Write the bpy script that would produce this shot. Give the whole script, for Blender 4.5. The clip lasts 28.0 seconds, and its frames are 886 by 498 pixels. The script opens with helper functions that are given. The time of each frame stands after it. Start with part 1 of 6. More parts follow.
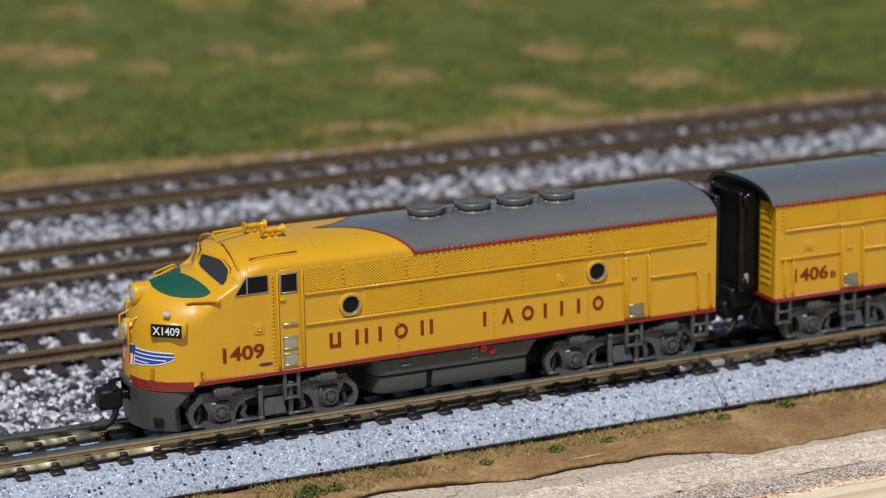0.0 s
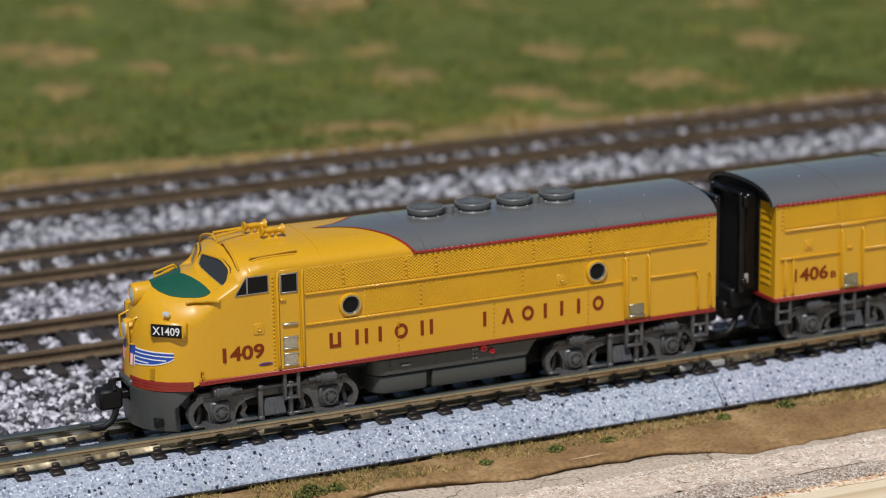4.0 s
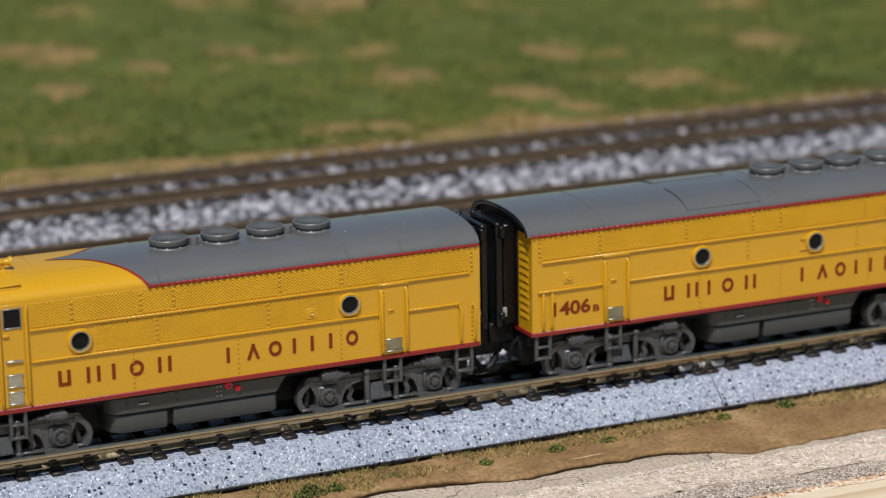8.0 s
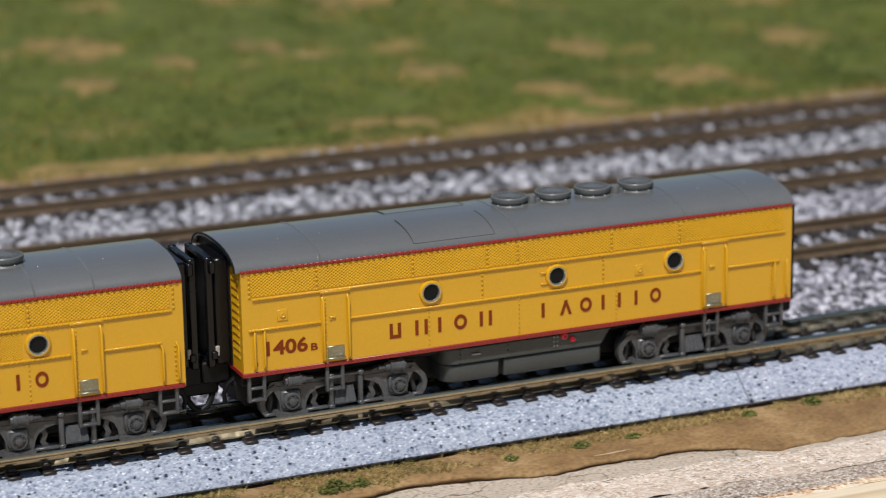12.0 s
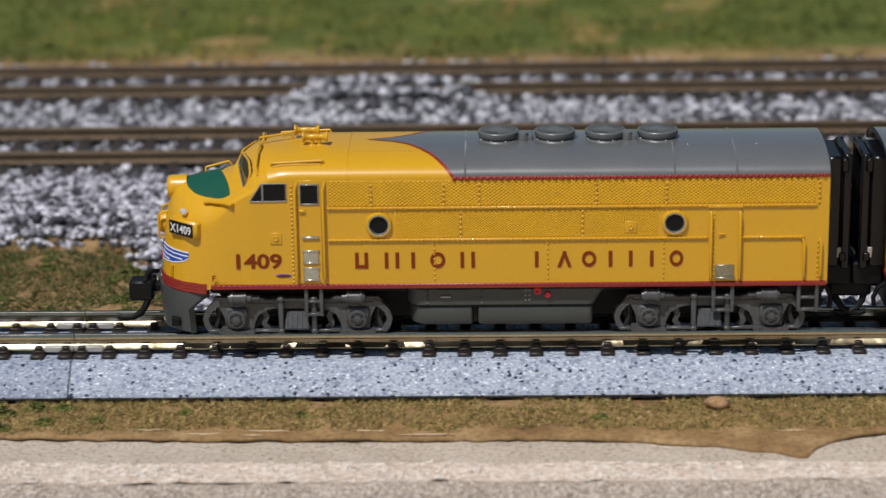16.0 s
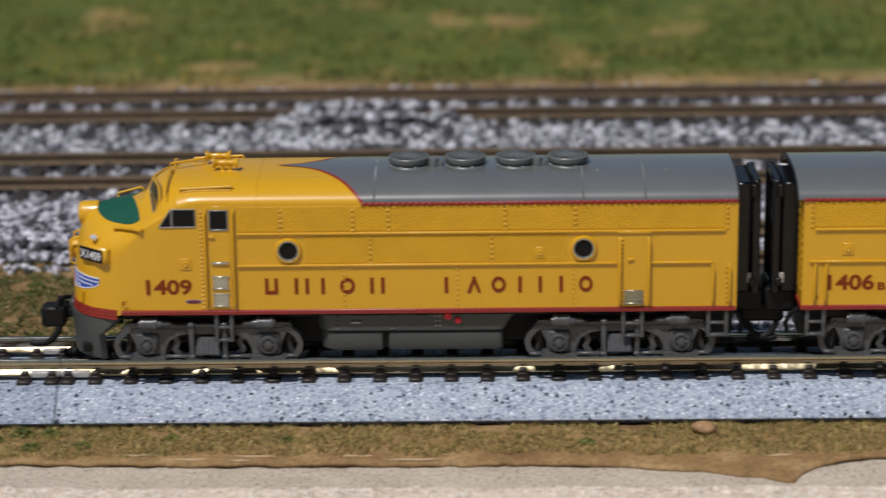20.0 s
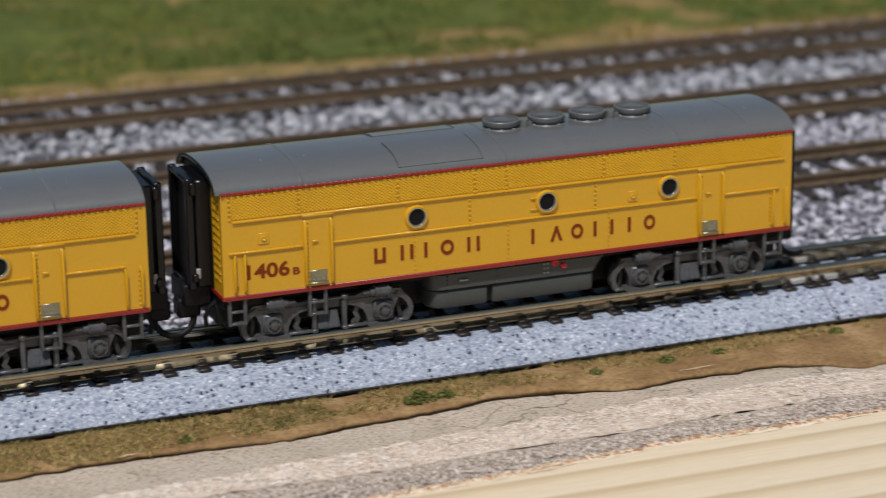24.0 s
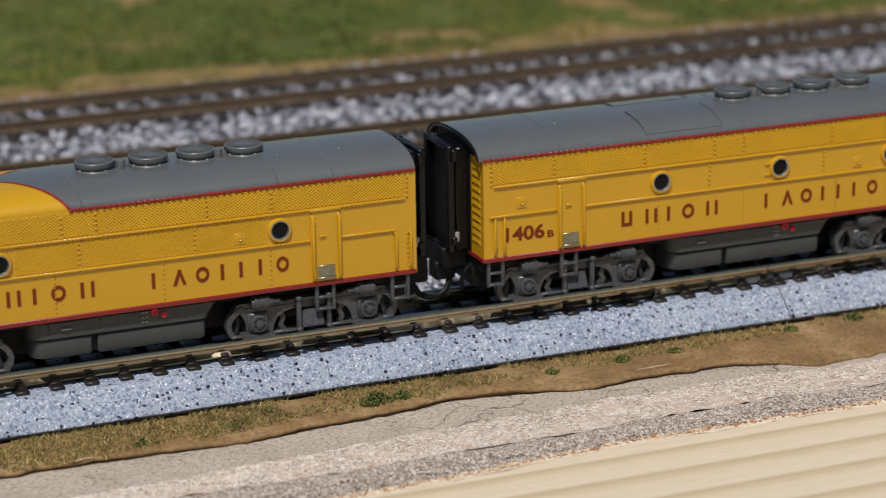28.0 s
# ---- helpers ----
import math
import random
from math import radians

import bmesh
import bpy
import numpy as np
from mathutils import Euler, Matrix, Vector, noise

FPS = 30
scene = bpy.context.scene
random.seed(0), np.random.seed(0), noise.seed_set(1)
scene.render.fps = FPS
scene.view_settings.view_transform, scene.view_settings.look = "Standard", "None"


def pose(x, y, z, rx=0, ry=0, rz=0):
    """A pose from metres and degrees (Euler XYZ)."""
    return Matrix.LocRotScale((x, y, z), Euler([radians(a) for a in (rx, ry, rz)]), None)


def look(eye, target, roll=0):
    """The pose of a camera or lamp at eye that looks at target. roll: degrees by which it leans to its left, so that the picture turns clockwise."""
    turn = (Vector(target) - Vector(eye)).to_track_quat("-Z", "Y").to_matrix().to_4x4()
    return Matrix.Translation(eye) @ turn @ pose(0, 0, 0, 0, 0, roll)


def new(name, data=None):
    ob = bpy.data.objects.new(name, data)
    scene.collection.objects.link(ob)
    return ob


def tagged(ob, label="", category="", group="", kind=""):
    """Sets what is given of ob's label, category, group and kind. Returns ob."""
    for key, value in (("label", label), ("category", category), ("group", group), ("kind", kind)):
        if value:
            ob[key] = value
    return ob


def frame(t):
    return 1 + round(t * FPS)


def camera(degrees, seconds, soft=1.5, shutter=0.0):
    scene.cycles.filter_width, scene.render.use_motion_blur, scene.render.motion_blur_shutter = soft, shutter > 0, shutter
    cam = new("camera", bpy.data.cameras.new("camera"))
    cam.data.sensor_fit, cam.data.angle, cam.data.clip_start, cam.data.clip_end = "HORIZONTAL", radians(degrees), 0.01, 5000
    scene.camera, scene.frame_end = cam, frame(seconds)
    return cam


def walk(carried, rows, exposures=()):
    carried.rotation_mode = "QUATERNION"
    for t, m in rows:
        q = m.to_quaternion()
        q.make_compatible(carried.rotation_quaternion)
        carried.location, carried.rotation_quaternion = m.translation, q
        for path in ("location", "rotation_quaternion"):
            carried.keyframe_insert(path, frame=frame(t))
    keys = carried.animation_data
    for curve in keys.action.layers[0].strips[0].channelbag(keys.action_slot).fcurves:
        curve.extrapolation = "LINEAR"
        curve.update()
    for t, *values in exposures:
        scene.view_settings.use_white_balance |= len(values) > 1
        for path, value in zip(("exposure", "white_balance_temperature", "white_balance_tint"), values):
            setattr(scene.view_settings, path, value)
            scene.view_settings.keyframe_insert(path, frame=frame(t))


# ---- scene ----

# All sizes below are in millimetres; MM turns them into the world's metres.
MM = 0.001


# ---------------------------------------------------------------- camera
EYE = Vector((-33.53, -327.77, 115.08))


def aim(yaw, pitch, roll):
    """A pose at the tripod head: yaw to the right of straight across the track, pitch up, roll to the left."""
    y, p = radians(yaw), radians(pitch)
    way = Vector((math.sin(y) * math.cos(p), math.cos(y) * math.cos(p), math.sin(p)))
    return look(EYE * MM, EYE * MM + way, roll)


cam = camera(20.815, 28.0, soft=1.1, shutter=0.5)
cam.data.dof.use_dof = True
cam.data.dof.focus_distance = 0.352
cam.data.dof.aperture_fstop = 25.5
AIMS = [
    (0.0, 23.723, -14.701, -0.904), (11.6, 23.723, -14.701, -0.904), (12.1, 22.7, -14.85, -0.9), (12.8, 17.8, -15.6, -0.86),
    (13.5, 12.119, -16.223, -0.833), (14.0, 8.252, -16.224, -0.83), (14.5, 4.32, -16.292, -0.88), (15.0, 2.232, -16.042, -0.87),
    (15.5, 0.438, -16.522, -0.91), (16.0, -1.539, -17.661, -0.925), (16.5, -2.563, -17.236, -0.905), (17.0, -2.545, -17.138, -0.898),
    (19.6, -2.545, -17.138, -0.898), (20.0, -1.2, -17.072, -0.863), (20.5, 1.38, -17.058, -0.8), (21.5, 6.1, -17.0, -0.74),
    (22.5, 10.844, -16.961, -0.7), (23.0, 14.34, -16.913, -0.69), (23.5, 17.747, -16.883, -0.7), (24.0, 20.914, -16.847, -0.79),
    (24.4, 22.02, -16.845, -0.84), (25.0, 22.021, -16.839, -0.851), (28.0, 22.021, -16.839, -0.851)]
walk(cam, [(t, aim(a, b, c)) for t, a, b, c in AIMS], exposures=[(0.0, 0.07), (7.0, 0.06), (10.0, 0.13), (11.5, 0.16), (13.5, 0.3), (14.2, 0.3), (15.0, 0.2), (16.2, 0.02), (17.0, -0.05), (21.0, -0.04), (22.5, 0.04), (24.5, -0.08), (28.0, -0.12)])

# ---------------------------------------------------------------- light
SUN_ELEVATION, SUN_AZIMUTH = radians(60), radians(211)   # azimuth clockwise from +y
sun_way = Vector((math.sin(SUN_AZIMUTH) * math.cos(SUN_ELEVATION), math.cos(SUN_AZIMUTH) * math.cos(SUN_ELEVATION), math.sin(SUN_ELEVATION)))
world = bpy.data.worlds.new("world")
scene.world = world
world.use_nodes = True
sky = world.node_tree.nodes.new("ShaderNodeTexSky")
sky.sky_type, sky.sun_disc = "NISHITA", False
sky.sun_elevation, sky.sun_rotation = SUN_ELEVATION, SUN_AZIMUTH
back = world.node_tree.nodes["Background"]
back.inputs["Strength"].default_value = 0.047
world.node_tree.links.new(sky.outputs[0], back.inputs["Color"])
lamp = bpy.data.lights.new("sun", "SUN")
lamp.energy, lamp.angle, lamp.color = 3.4, radians(0.8), (1.0, 0.965, 0.965)
sun = new("sun", lamp)
sun.matrix_world = look(sun_way * 3, (0, 0, 0))


# ---------------------------------------------------------------- materials
def nodes_of(name):
    m = bpy.data.materials.new(name)
    m.use_nodes = True
    return m, m.node_tree.nodes, m.node_tree.links, m.node_tree.nodes["Principled BSDF"]


def noise_node(nodes, links, coord, scale, detail=4.0, rough=0.6):
    n = nodes.new("ShaderNodeTexNoise")
    n.inputs["Scale"].default_value, n.inputs["Detail"].default_value, n.inputs["Roughness"].default_value = scale, detail, rough
    links.new(coord, n.inputs["Vector"])
    return n.outputs["Fac"]


def ramp_node(nodes, links, fac, stops):
    r = nodes.new("ShaderNodeValToRGB")
    while len(r.color_ramp.elements) < len(stops):
        r.color_ramp.elements.new(0.5)
    for e, (p, c) in zip(r.color_ramp.elements, stops):
        e.position, e.color = p, (*c, 1)
    links.new(fac, r.inputs["Fac"])
    return r.outputs["Color"]


def bump_node(nodes, links, height, shader, strength, depth):
    b = nodes.new("ShaderNodeBump")
    b.inputs["Strength"].default_value, b.inputs["Distance"].default_value = strength, depth * MM
    links.new(height, b.inputs["Height"])
    links.new(b.outputs["Normal"], shader.inputs["Normal"])


def mix_node(nodes, links, a, b, fac, how="MIX"):
    m = nodes.new("ShaderNodeMix")
    m.data_type, m.blend_type = "RGBA", how
    for value, socket in ((fac, m.inputs[0]), (a, m.inputs[6]), (b, m.inputs[7])):
        if isinstance(value, (int, float)):
            socket.default_value = value
        elif isinstance(value, tuple):
            socket.default_value = (*value, 1)
        else:
            links.new(value, socket)
    return m.outputs[2]


def shade(c, k):
    return tuple(min(1.0, v * k) for v in c)


def paint(name, base, rough=0.4, metal=0.0, vary=0.12, grain=2200, stain=160, relief=0.25, depth=0.03, coat=0.0, shine=0.5, gloss=0.12):
    """A surface of one colour with fine grain, larger stains and slight relief."""
    m, nodes, links, bsdf = nodes_of(name)
    at = nodes.new("ShaderNodeTexCoord").outputs["Object"]
    fine, wide = noise_node(nodes, links, at, grain, 3), noise_node(nodes, links, at, stain, 5)
    a = ramp_node(nodes, links, fine, [(0.3, shade(base, 1 - vary)), (0.7, shade(base, 1 + vary * 0.6))])
    b = ramp_node(nodes, links, wide, [(0.3, (1 - vary,) * 3), (0.65, (1, 1, 1))])
    links.new(mix_node(nodes, links, a, b, 1.0, "MULTIPLY"), bsdf.inputs["Base Color"])
    r = nodes.new("ShaderNodeMapRange")
    r.inputs["To Min"].default_value, r.inputs["To Max"].default_value = rough - 0.08, min(1, rough + 0.1)
    links.new(wide, r.inputs["Value"])
    links.new(r.outputs[0], bsdf.inputs["Roughness"])
    bsdf.inputs["Metallic"].default_value = metal
    bsdf.inputs["Coat Weight"].default_value, bsdf.inputs["Coat Roughness"].default_value = coat, gloss
    bsdf.inputs["Specular IOR Level"].default_value = shine
    if relief:
        bump_node(nodes, links, fine, bsdf, relief, depth)
    return m


def mesh_screen(name, base, pitch_x, pitch_z, strength):
    """Paint over a stamped diamond screen."""
    m, nodes, links, bsdf = nodes_of(name)
    at = nodes.new("ShaderNodeTexCoord").outputs["Object"]
    xyz = nodes.new("ShaderNodeSeparateXYZ")
    links.new(at, xyz.inputs[0])

    def op(kind, a, b):
        n = nodes.new("ShaderNodeMath")
        n.operation = kind
        for value, socket in ((a, n.inputs[0]), (b, n.inputs[1])):
            if isinstance(value, (int, float)):
                socket.default_value = value
            else:
                links.new(value, socket)
        return n.outputs[0]

    u, v = op("MULTIPLY", xyz.outputs["X"], math.pi / (pitch_x * MM)), op("MULTIPLY", xyz.outputs["Z"], math.pi / (pitch_z * MM))
    ridge = op("MULTIPLY", op("ABSOLUTE", op("SINE", op("ADD", u, v), 0), 0), op("ABSOLUTE", op("SINE", op("SUBTRACT", u, v), 0), 0))
    # lit ridges and shaded hollows of the stamping are put into the colour
    shaded_relief = ramp_node(nodes, links, ridge, [(0.25, shade(base, 1.22)), (0.75, shade(base, 0.92))])
    wide = ramp_node(nodes, links, noise_node(nodes, links, at, 200), [(0.3, (0.88,) * 3), (0.65, (1, 1, 1))])
    links.new(mix_node(nodes, links, shaded_relief, wide, 1.0, "MULTIPLY"), bsdf.inputs["Base Color"])
    bsdf.inputs["Roughness"].default_value = 0.33
    flip = op("SUBTRACT", 1.0, ridge)
    bump_node(nodes, links, flip, bsdf, strength, 0.18)
    return m


YELLOW = (0.64, 0.342, 0.0075)
m_yellow = paint("yellow_paint", YELLOW, 0.34, vary=0.035, stain=60, relief=0.05, coat=0.35, gloss=0.12)
m_screen = mesh_screen("yellow_screen", YELLOW, 0.62, 0.46, 0.6)
m_screen_fine = mesh_screen("yellow_fine_screen", YELLOW, 0.5, 0.36, 0.55)
m_grey = paint("roof_grey_paint", (0.132, 0.137, 0.133), 0.3, vary=0.07, stain=110, relief=0.06, shine=0.7, coat=1.0, gloss=0.15)
m_under = paint("underframe_grey_plastic", (0.060, 0.066, 0.061), 0.4, vary=0.12, relief=0.2)
m_truck = paint("truck_grey_plastic", (0.086, 0.089, 0.090), 0.34, vary=0.3, stain=500, relief=0.5)
m_red = paint("red_stripe_paint", (0.28, 0.022, 0.018), 0.35, vary=0.1)
m_letter = paint("dark_red_lettering", (0.215, 0.034, 0.006), 0.6, vary=0.1, shine=0.2)
m_bright_red = paint("bright_red_paint", (0.75, 0.03, 0.05), 0.35, vary=0.1)
m_green = paint("green_antiglare_paint", (0.004, 0.085, 0.048), 0.5, vary=0.1)
m_black = paint("black_plastic", (0.004, 0.004, 0.005), 0.24, vary=0.2, relief=0.05, shine=0.3)
m_dull_black = paint("dull_black_plastic", (0.006, 0.006, 0.006), 0.5, vary=0.2, shine=0.25)
m_silver = paint("silver_paint", (0.46, 0.46, 0.40), 0.28, metal=0.75, vary=0.15, stain=700)
m_plate = paint("tarnished_step_plate", (0.30, 0.285, 0.20), 0.3, metal=0.7, vary=0.2, stain=700)
m_rim = paint("window_rim_paint", (0.26, 0.26, 0.25), 0.35, metal=0.3, vary=0.15)
m_white = paint("white_print", (0.8, 0.8, 0.8), 0.4, vary=0.03)
m_blue = paint("blue_print", (0.02, 0.075, 0.40), 0.4, vary=0.08)
m_lens = paint("lamp_lens", (0.75, 0.77, 0.75), 0.08, metal=0.4, vary=0.05, relief=0)
# wheel colour is darkened further to hold the shade inside the trucks
m_wheel = paint("blackened_shaded_wheel_metal", (0.022, 0.021, 0.02), 0.45, metal=0.3, vary=0.2)
m_rail = paint("nickel_silver_rail", (0.54, 0.475, 0.35), 0.17, metal=1.0, vary=0.15, stain=300, relief=0.1)
m_old_rail = paint("weathered_brown_rail", (0.155, 0.106, 0.06), 0.6, metal=0.2, vary=0.35, stain=160)
m_joiner = paint("grey_joiner_plastic", (0.40, 0.385, 0.35), 0.45, vary=0.12)
m_tie = paint("dark_brown_sleeper", (0.022, 0.016, 0.013), 0.5, vary=0.3, stain=600)
m_old_tie = paint("weathered_dark_sleeper", (0.035, 0.028, 0.024), 0.8, vary=0.35, stain=200)
m_rod = paint("white_styrene", (0.88, 0.89, 0.90), 0.35, vary=0.05)
m_pebble = paint("tan_stone", (0.42, 0.25, 0.12), 0.8, vary=0.3, stain=700, relief=0.7, depth=0.2)

m_glass, _n, _l, _b = nodes_of("dark_cab_glass")
_b.inputs["Base Color"].default_value = (0.006, 0.007, 0.008, 1)
_b.inputs["Roughness"].default_value = 0.12
_b.inputs["Specular IOR Level"].default_value = 0.12


def roadbed_material(name, tint):
    """Moulded ballast: pale blue-grey plastic, printed with black and white specks."""
    m, nodes, links, bsdf = nodes_of(name)
    at = nodes.new("ShaderNodeTexCoord").outputs["Object"]
    fine, wide = noise_node(nodes, links, at, 2600, 3), noise_node(nodes, links, at, 90, 4)
    base = ramp_node(nodes, links, fine, [(0.3, (0.27, 0.31, 0.372)), (0.5, (0.40, 0.445, 0.51)), (0.72, (0.57, 0.62, 0.675))])
    tone = ramp_node(nodes, links, wide, [(0.3, (0.86, 0.86, 0.88)), (0.7, (1, 1, 1))])
    base = mix_node(nodes, links, base, tone, 1.0, "MULTIPLY")

    def specks(scale, size, chance):
        v = nodes.new("ShaderNodeTexVoronoi")
        v.inputs["Scale"].default_value = scale
        warp = nodes.new("ShaderNodeVectorMath")
        warp.operation = "MULTIPLY_ADD"
        jig = nodes.new("ShaderNodeTexNoise")
        jig.inputs["Scale"].default_value = 1900
        links.new(at, jig.inputs["Vector"])
        links.new(jig.outputs["Color"], warp.inputs[0])
        warp.inputs[1].default_value = (0.0007,) * 3
        links.new(at, warp.inputs[2])
        links.new(warp.outputs[0], v.inputs["Vector"])
        near = nodes.new("ShaderNodeMath")
        near.operation, near.inputs[1].default_value = "LESS_THAN", size
        links.new(v.outputs["Distance"], near.inputs[0])
        pick = nodes.new("ShaderNodeSeparateColor")
        links.new(v.outputs["Color"], pick.inputs[0])
        lucky = nodes.new("ShaderNodeMath")
        lucky.operation, lucky.inputs[1].default_value = "LESS_THAN", chance
        links.new(pick.outputs[0], lucky.inputs[0])
        both = nodes.new("ShaderNodeMath")
        both.operation = "MULTIPLY"
        links.new(near.outputs[0], both.inputs[0])
        links.new(lucky.outputs[0], both.inputs[1])
        return both.outputs[0]

    base = mix_node(nodes, links, base, (0.80, 0.82, 0.87), specks(2300, 0.34, 0.26))
    base = mix_node(nodes, links, base, (0.22, 0.26, 0.335), specks(1500, 0.46, 0.42))
    base = mix_node(nodes, links, base, (0.12, 0.145, 0.20), specks(2600, 0.38, 0.16))
    base = mix_node(nodes, links, base, (0.022, 0.028, 0.045), specks(1300, 0.34, 0.2))
    links.new(mix_node(nodes, links, base, tint, 1.0, "MULTIPLY"), bsdf.inputs["Base Color"])
    bsdf.inputs["Roughness"].default_value, bsdf.inputs["Specular IOR Level"].default_value = 0.6, 0.22
    grains = nodes.new("ShaderNodeTexVoronoi")
    grains.inputs["Scale"].default_value = 1500
    links.new(at, grains.inputs["Vector"])
    lumps = nodes.new("ShaderNodeMath")
    lumps.operation, lumps.inputs[1].default_value = "MULTIPLY_ADD", 0.6
    links.new(fine, lumps.inputs[0])
    domes = nodes.new("ShaderNodeMath")
    domes.operation, domes.inputs[0].default_value = "SUBTRACT", 1.0
    links.new(grains.outputs["Distance"], domes.inputs[1])
    links.new(domes.outputs[0], lumps.inputs[2])
    bump_node(nodes, links, lumps.outputs[0], bsdf, 0.35, 0.2)
    return m


# the three roadbed sections come from different batches of plastic
ROADBEDS = [roadbed_material("dull_moulded_ballast", (0.74, 0.76, 0.80)), roadbed_material("moulded_ballast", (0.94, 0.95, 0.97)), roadbed_material("pale_moulded_ballast", (1.0, 0.98, 1.0))]


def island_material(name, stops, rough, grain=900, relief=0.6, field=None, tone=None):
    """Loose pieces whose colour varies from piece to piece, and over the field if wanted."""
    m, nodes, links, bsdf = nodes_of(name)
    geo = nodes.new("ShaderNodeNewGeometry")
    at = nodes.new("ShaderNodeTexCoord").outputs["Object"]
    fine = noise_node(nodes, links, at, grain, 3)
    colour = ramp_node(nodes, links, geo.outputs["Random Per Island"], stops)
    if field:
        wide = noise_node(nodes, links, at, field[0], 4)
        colour = mix_node(nodes, links, colour, field[1], ramp_node(nodes, links, wide, [(field[2], (0, 0, 0)), (field[3], (1, 1, 1))]))
    if tone:
        patchy = ramp_node(nodes, links, noise_node(nodes, links, at, tone[0], 3), [(0.41, tone[1]), (0.58, tone[2])])
        colour = mix_node(nodes, links, colour, patchy, 1.0, "MULTIPLY")
    dirt = ramp_node(nodes, links, fine, [(0.3, (0.75,) * 3), (0.65, (1, 1, 1))])
    links.new(mix_node(nodes, links, colour, dirt, 1.0, "MULTIPLY"), bsdf.inputs["Base Color"])
    bsdf.inputs["Roughness"].default_value = rough
    bump_node(nodes, links, fine, bsdf, relief, 0.1)
    return m


m_stone = island_material("crushed_stone", [(0.0, (0.02, 0.021, 0.025)), (0.33, (0.06, 0.062, 0.07)), (0.5, (0.19, 0.19, 0.215)), (0.76, (0.46, 0.465, 0.50)), (1.0, (0.80, 0.80, 0.84))], 0.75)
m_blade = island_material("turf_fibre", [(0.0, (0.09, 0.10, 0.018)), (0.3, (0.24, 0.19, 0.048)), (0.7, (0.44, 0.32, 0.105)), (1.0, (0.65, 0.50, 0.22))], 0.9, field=(70, (0.11, 0.12, 0.024), 0.6, 0.72))
m_field_blade = island_material("field_grass_fibre", [(0.0, (0.050, 0.085, 0.006)), (0.5, (0.102, 0.142, 0.011)), (0.85, (0.17, 0.185, 0.025)), (1.0, (0.28, 0.20, 0.06))], 0.95, field=(46, (0.30, 0.215, 0.06), 0.5, 0.66), tone=(17, (0.54, 0.67, 0.49), (1.25, 1.18, 1.1)))
m_verge = island_material("verge_fibre", [(0.0, (0.042, 0.062, 0.011)), (0.45, (0.10, 0.105, 0.021)), (0.75, (0.21, 0.17, 0.055)), (1.0, (0.40, 0.32, 0.15))], 0.9, field=(60, (0.055, 0.085, 0.015), 0.5, 0.62))
m_weed = island_material("green_foam_leaf", [(0.0, (0.06, 0.075, 0.014)), (0.6, (0.125, 0.145, 0.025)), (1.0, (0.25, 0.25, 0.06))], 0.95)


def ground_material():
    """Brown painted earth in front, turf-green and tan earth in the field behind."""
    m, nodes, links, bsdf = nodes_of("painted_earth_and_turf")
    at = nodes.new("ShaderNodeTexCoord").outputs["Object"]
    fine, mid, wide = noise_node(nodes, links, at, 1500, 4), noise_node(nodes, links, at, 120, 5), noise_node(nodes, links, at, 34, 4)
    earth = ramp_node(nodes, links, mid, [(0.28, (0.20, 0.110, 0.040)), (0.52, (0.30, 0.182, 0.072)), (0.75, (0.46, 0.31, 0.145))])
    turf = ramp_node(nodes, links, mid, [(0.3, (0.060, 0.085, 0.008)), (0.6, (0.115, 0.135, 0.015)), (0.8, (0.19, 0.18, 0.035))])
    field = mix_node(nodes, links, turf, (0.36, 0.235, 0.085), ramp_node(nodes, links, wide, [(0.58, (0, 0, 0)), (0.70, (1, 1, 1))]))
    xyz = nodes.new("ShaderNodeSeparateXYZ")
    links.new(at, xyz.inputs[0])
    far = nodes.new("ShaderNodeMapRange")
    far.inputs["From Min"].default_value, far.inputs["From Max"].default_value = 0.179, 0.19
    links.new(xyz.outputs["Y"], far.inputs["Value"])
    c = mix_node(nodes, links, earth, field, far.outputs[0])
    grit = ramp_node(nodes, links, fine, [(0.32, (0.58,) * 3), (0.58, (1, 1, 1))])
    links.new(mix_node(nodes, links, c, grit, 1.0, "MULTIPLY"), bsdf.inputs["Base Color"])
    bsdf.inputs["Roughness"].default_value = 0.85
    bump_node(nodes, links, fine, bsdf, 0.7, 0.2)
    return m


m_ground = ground_material()


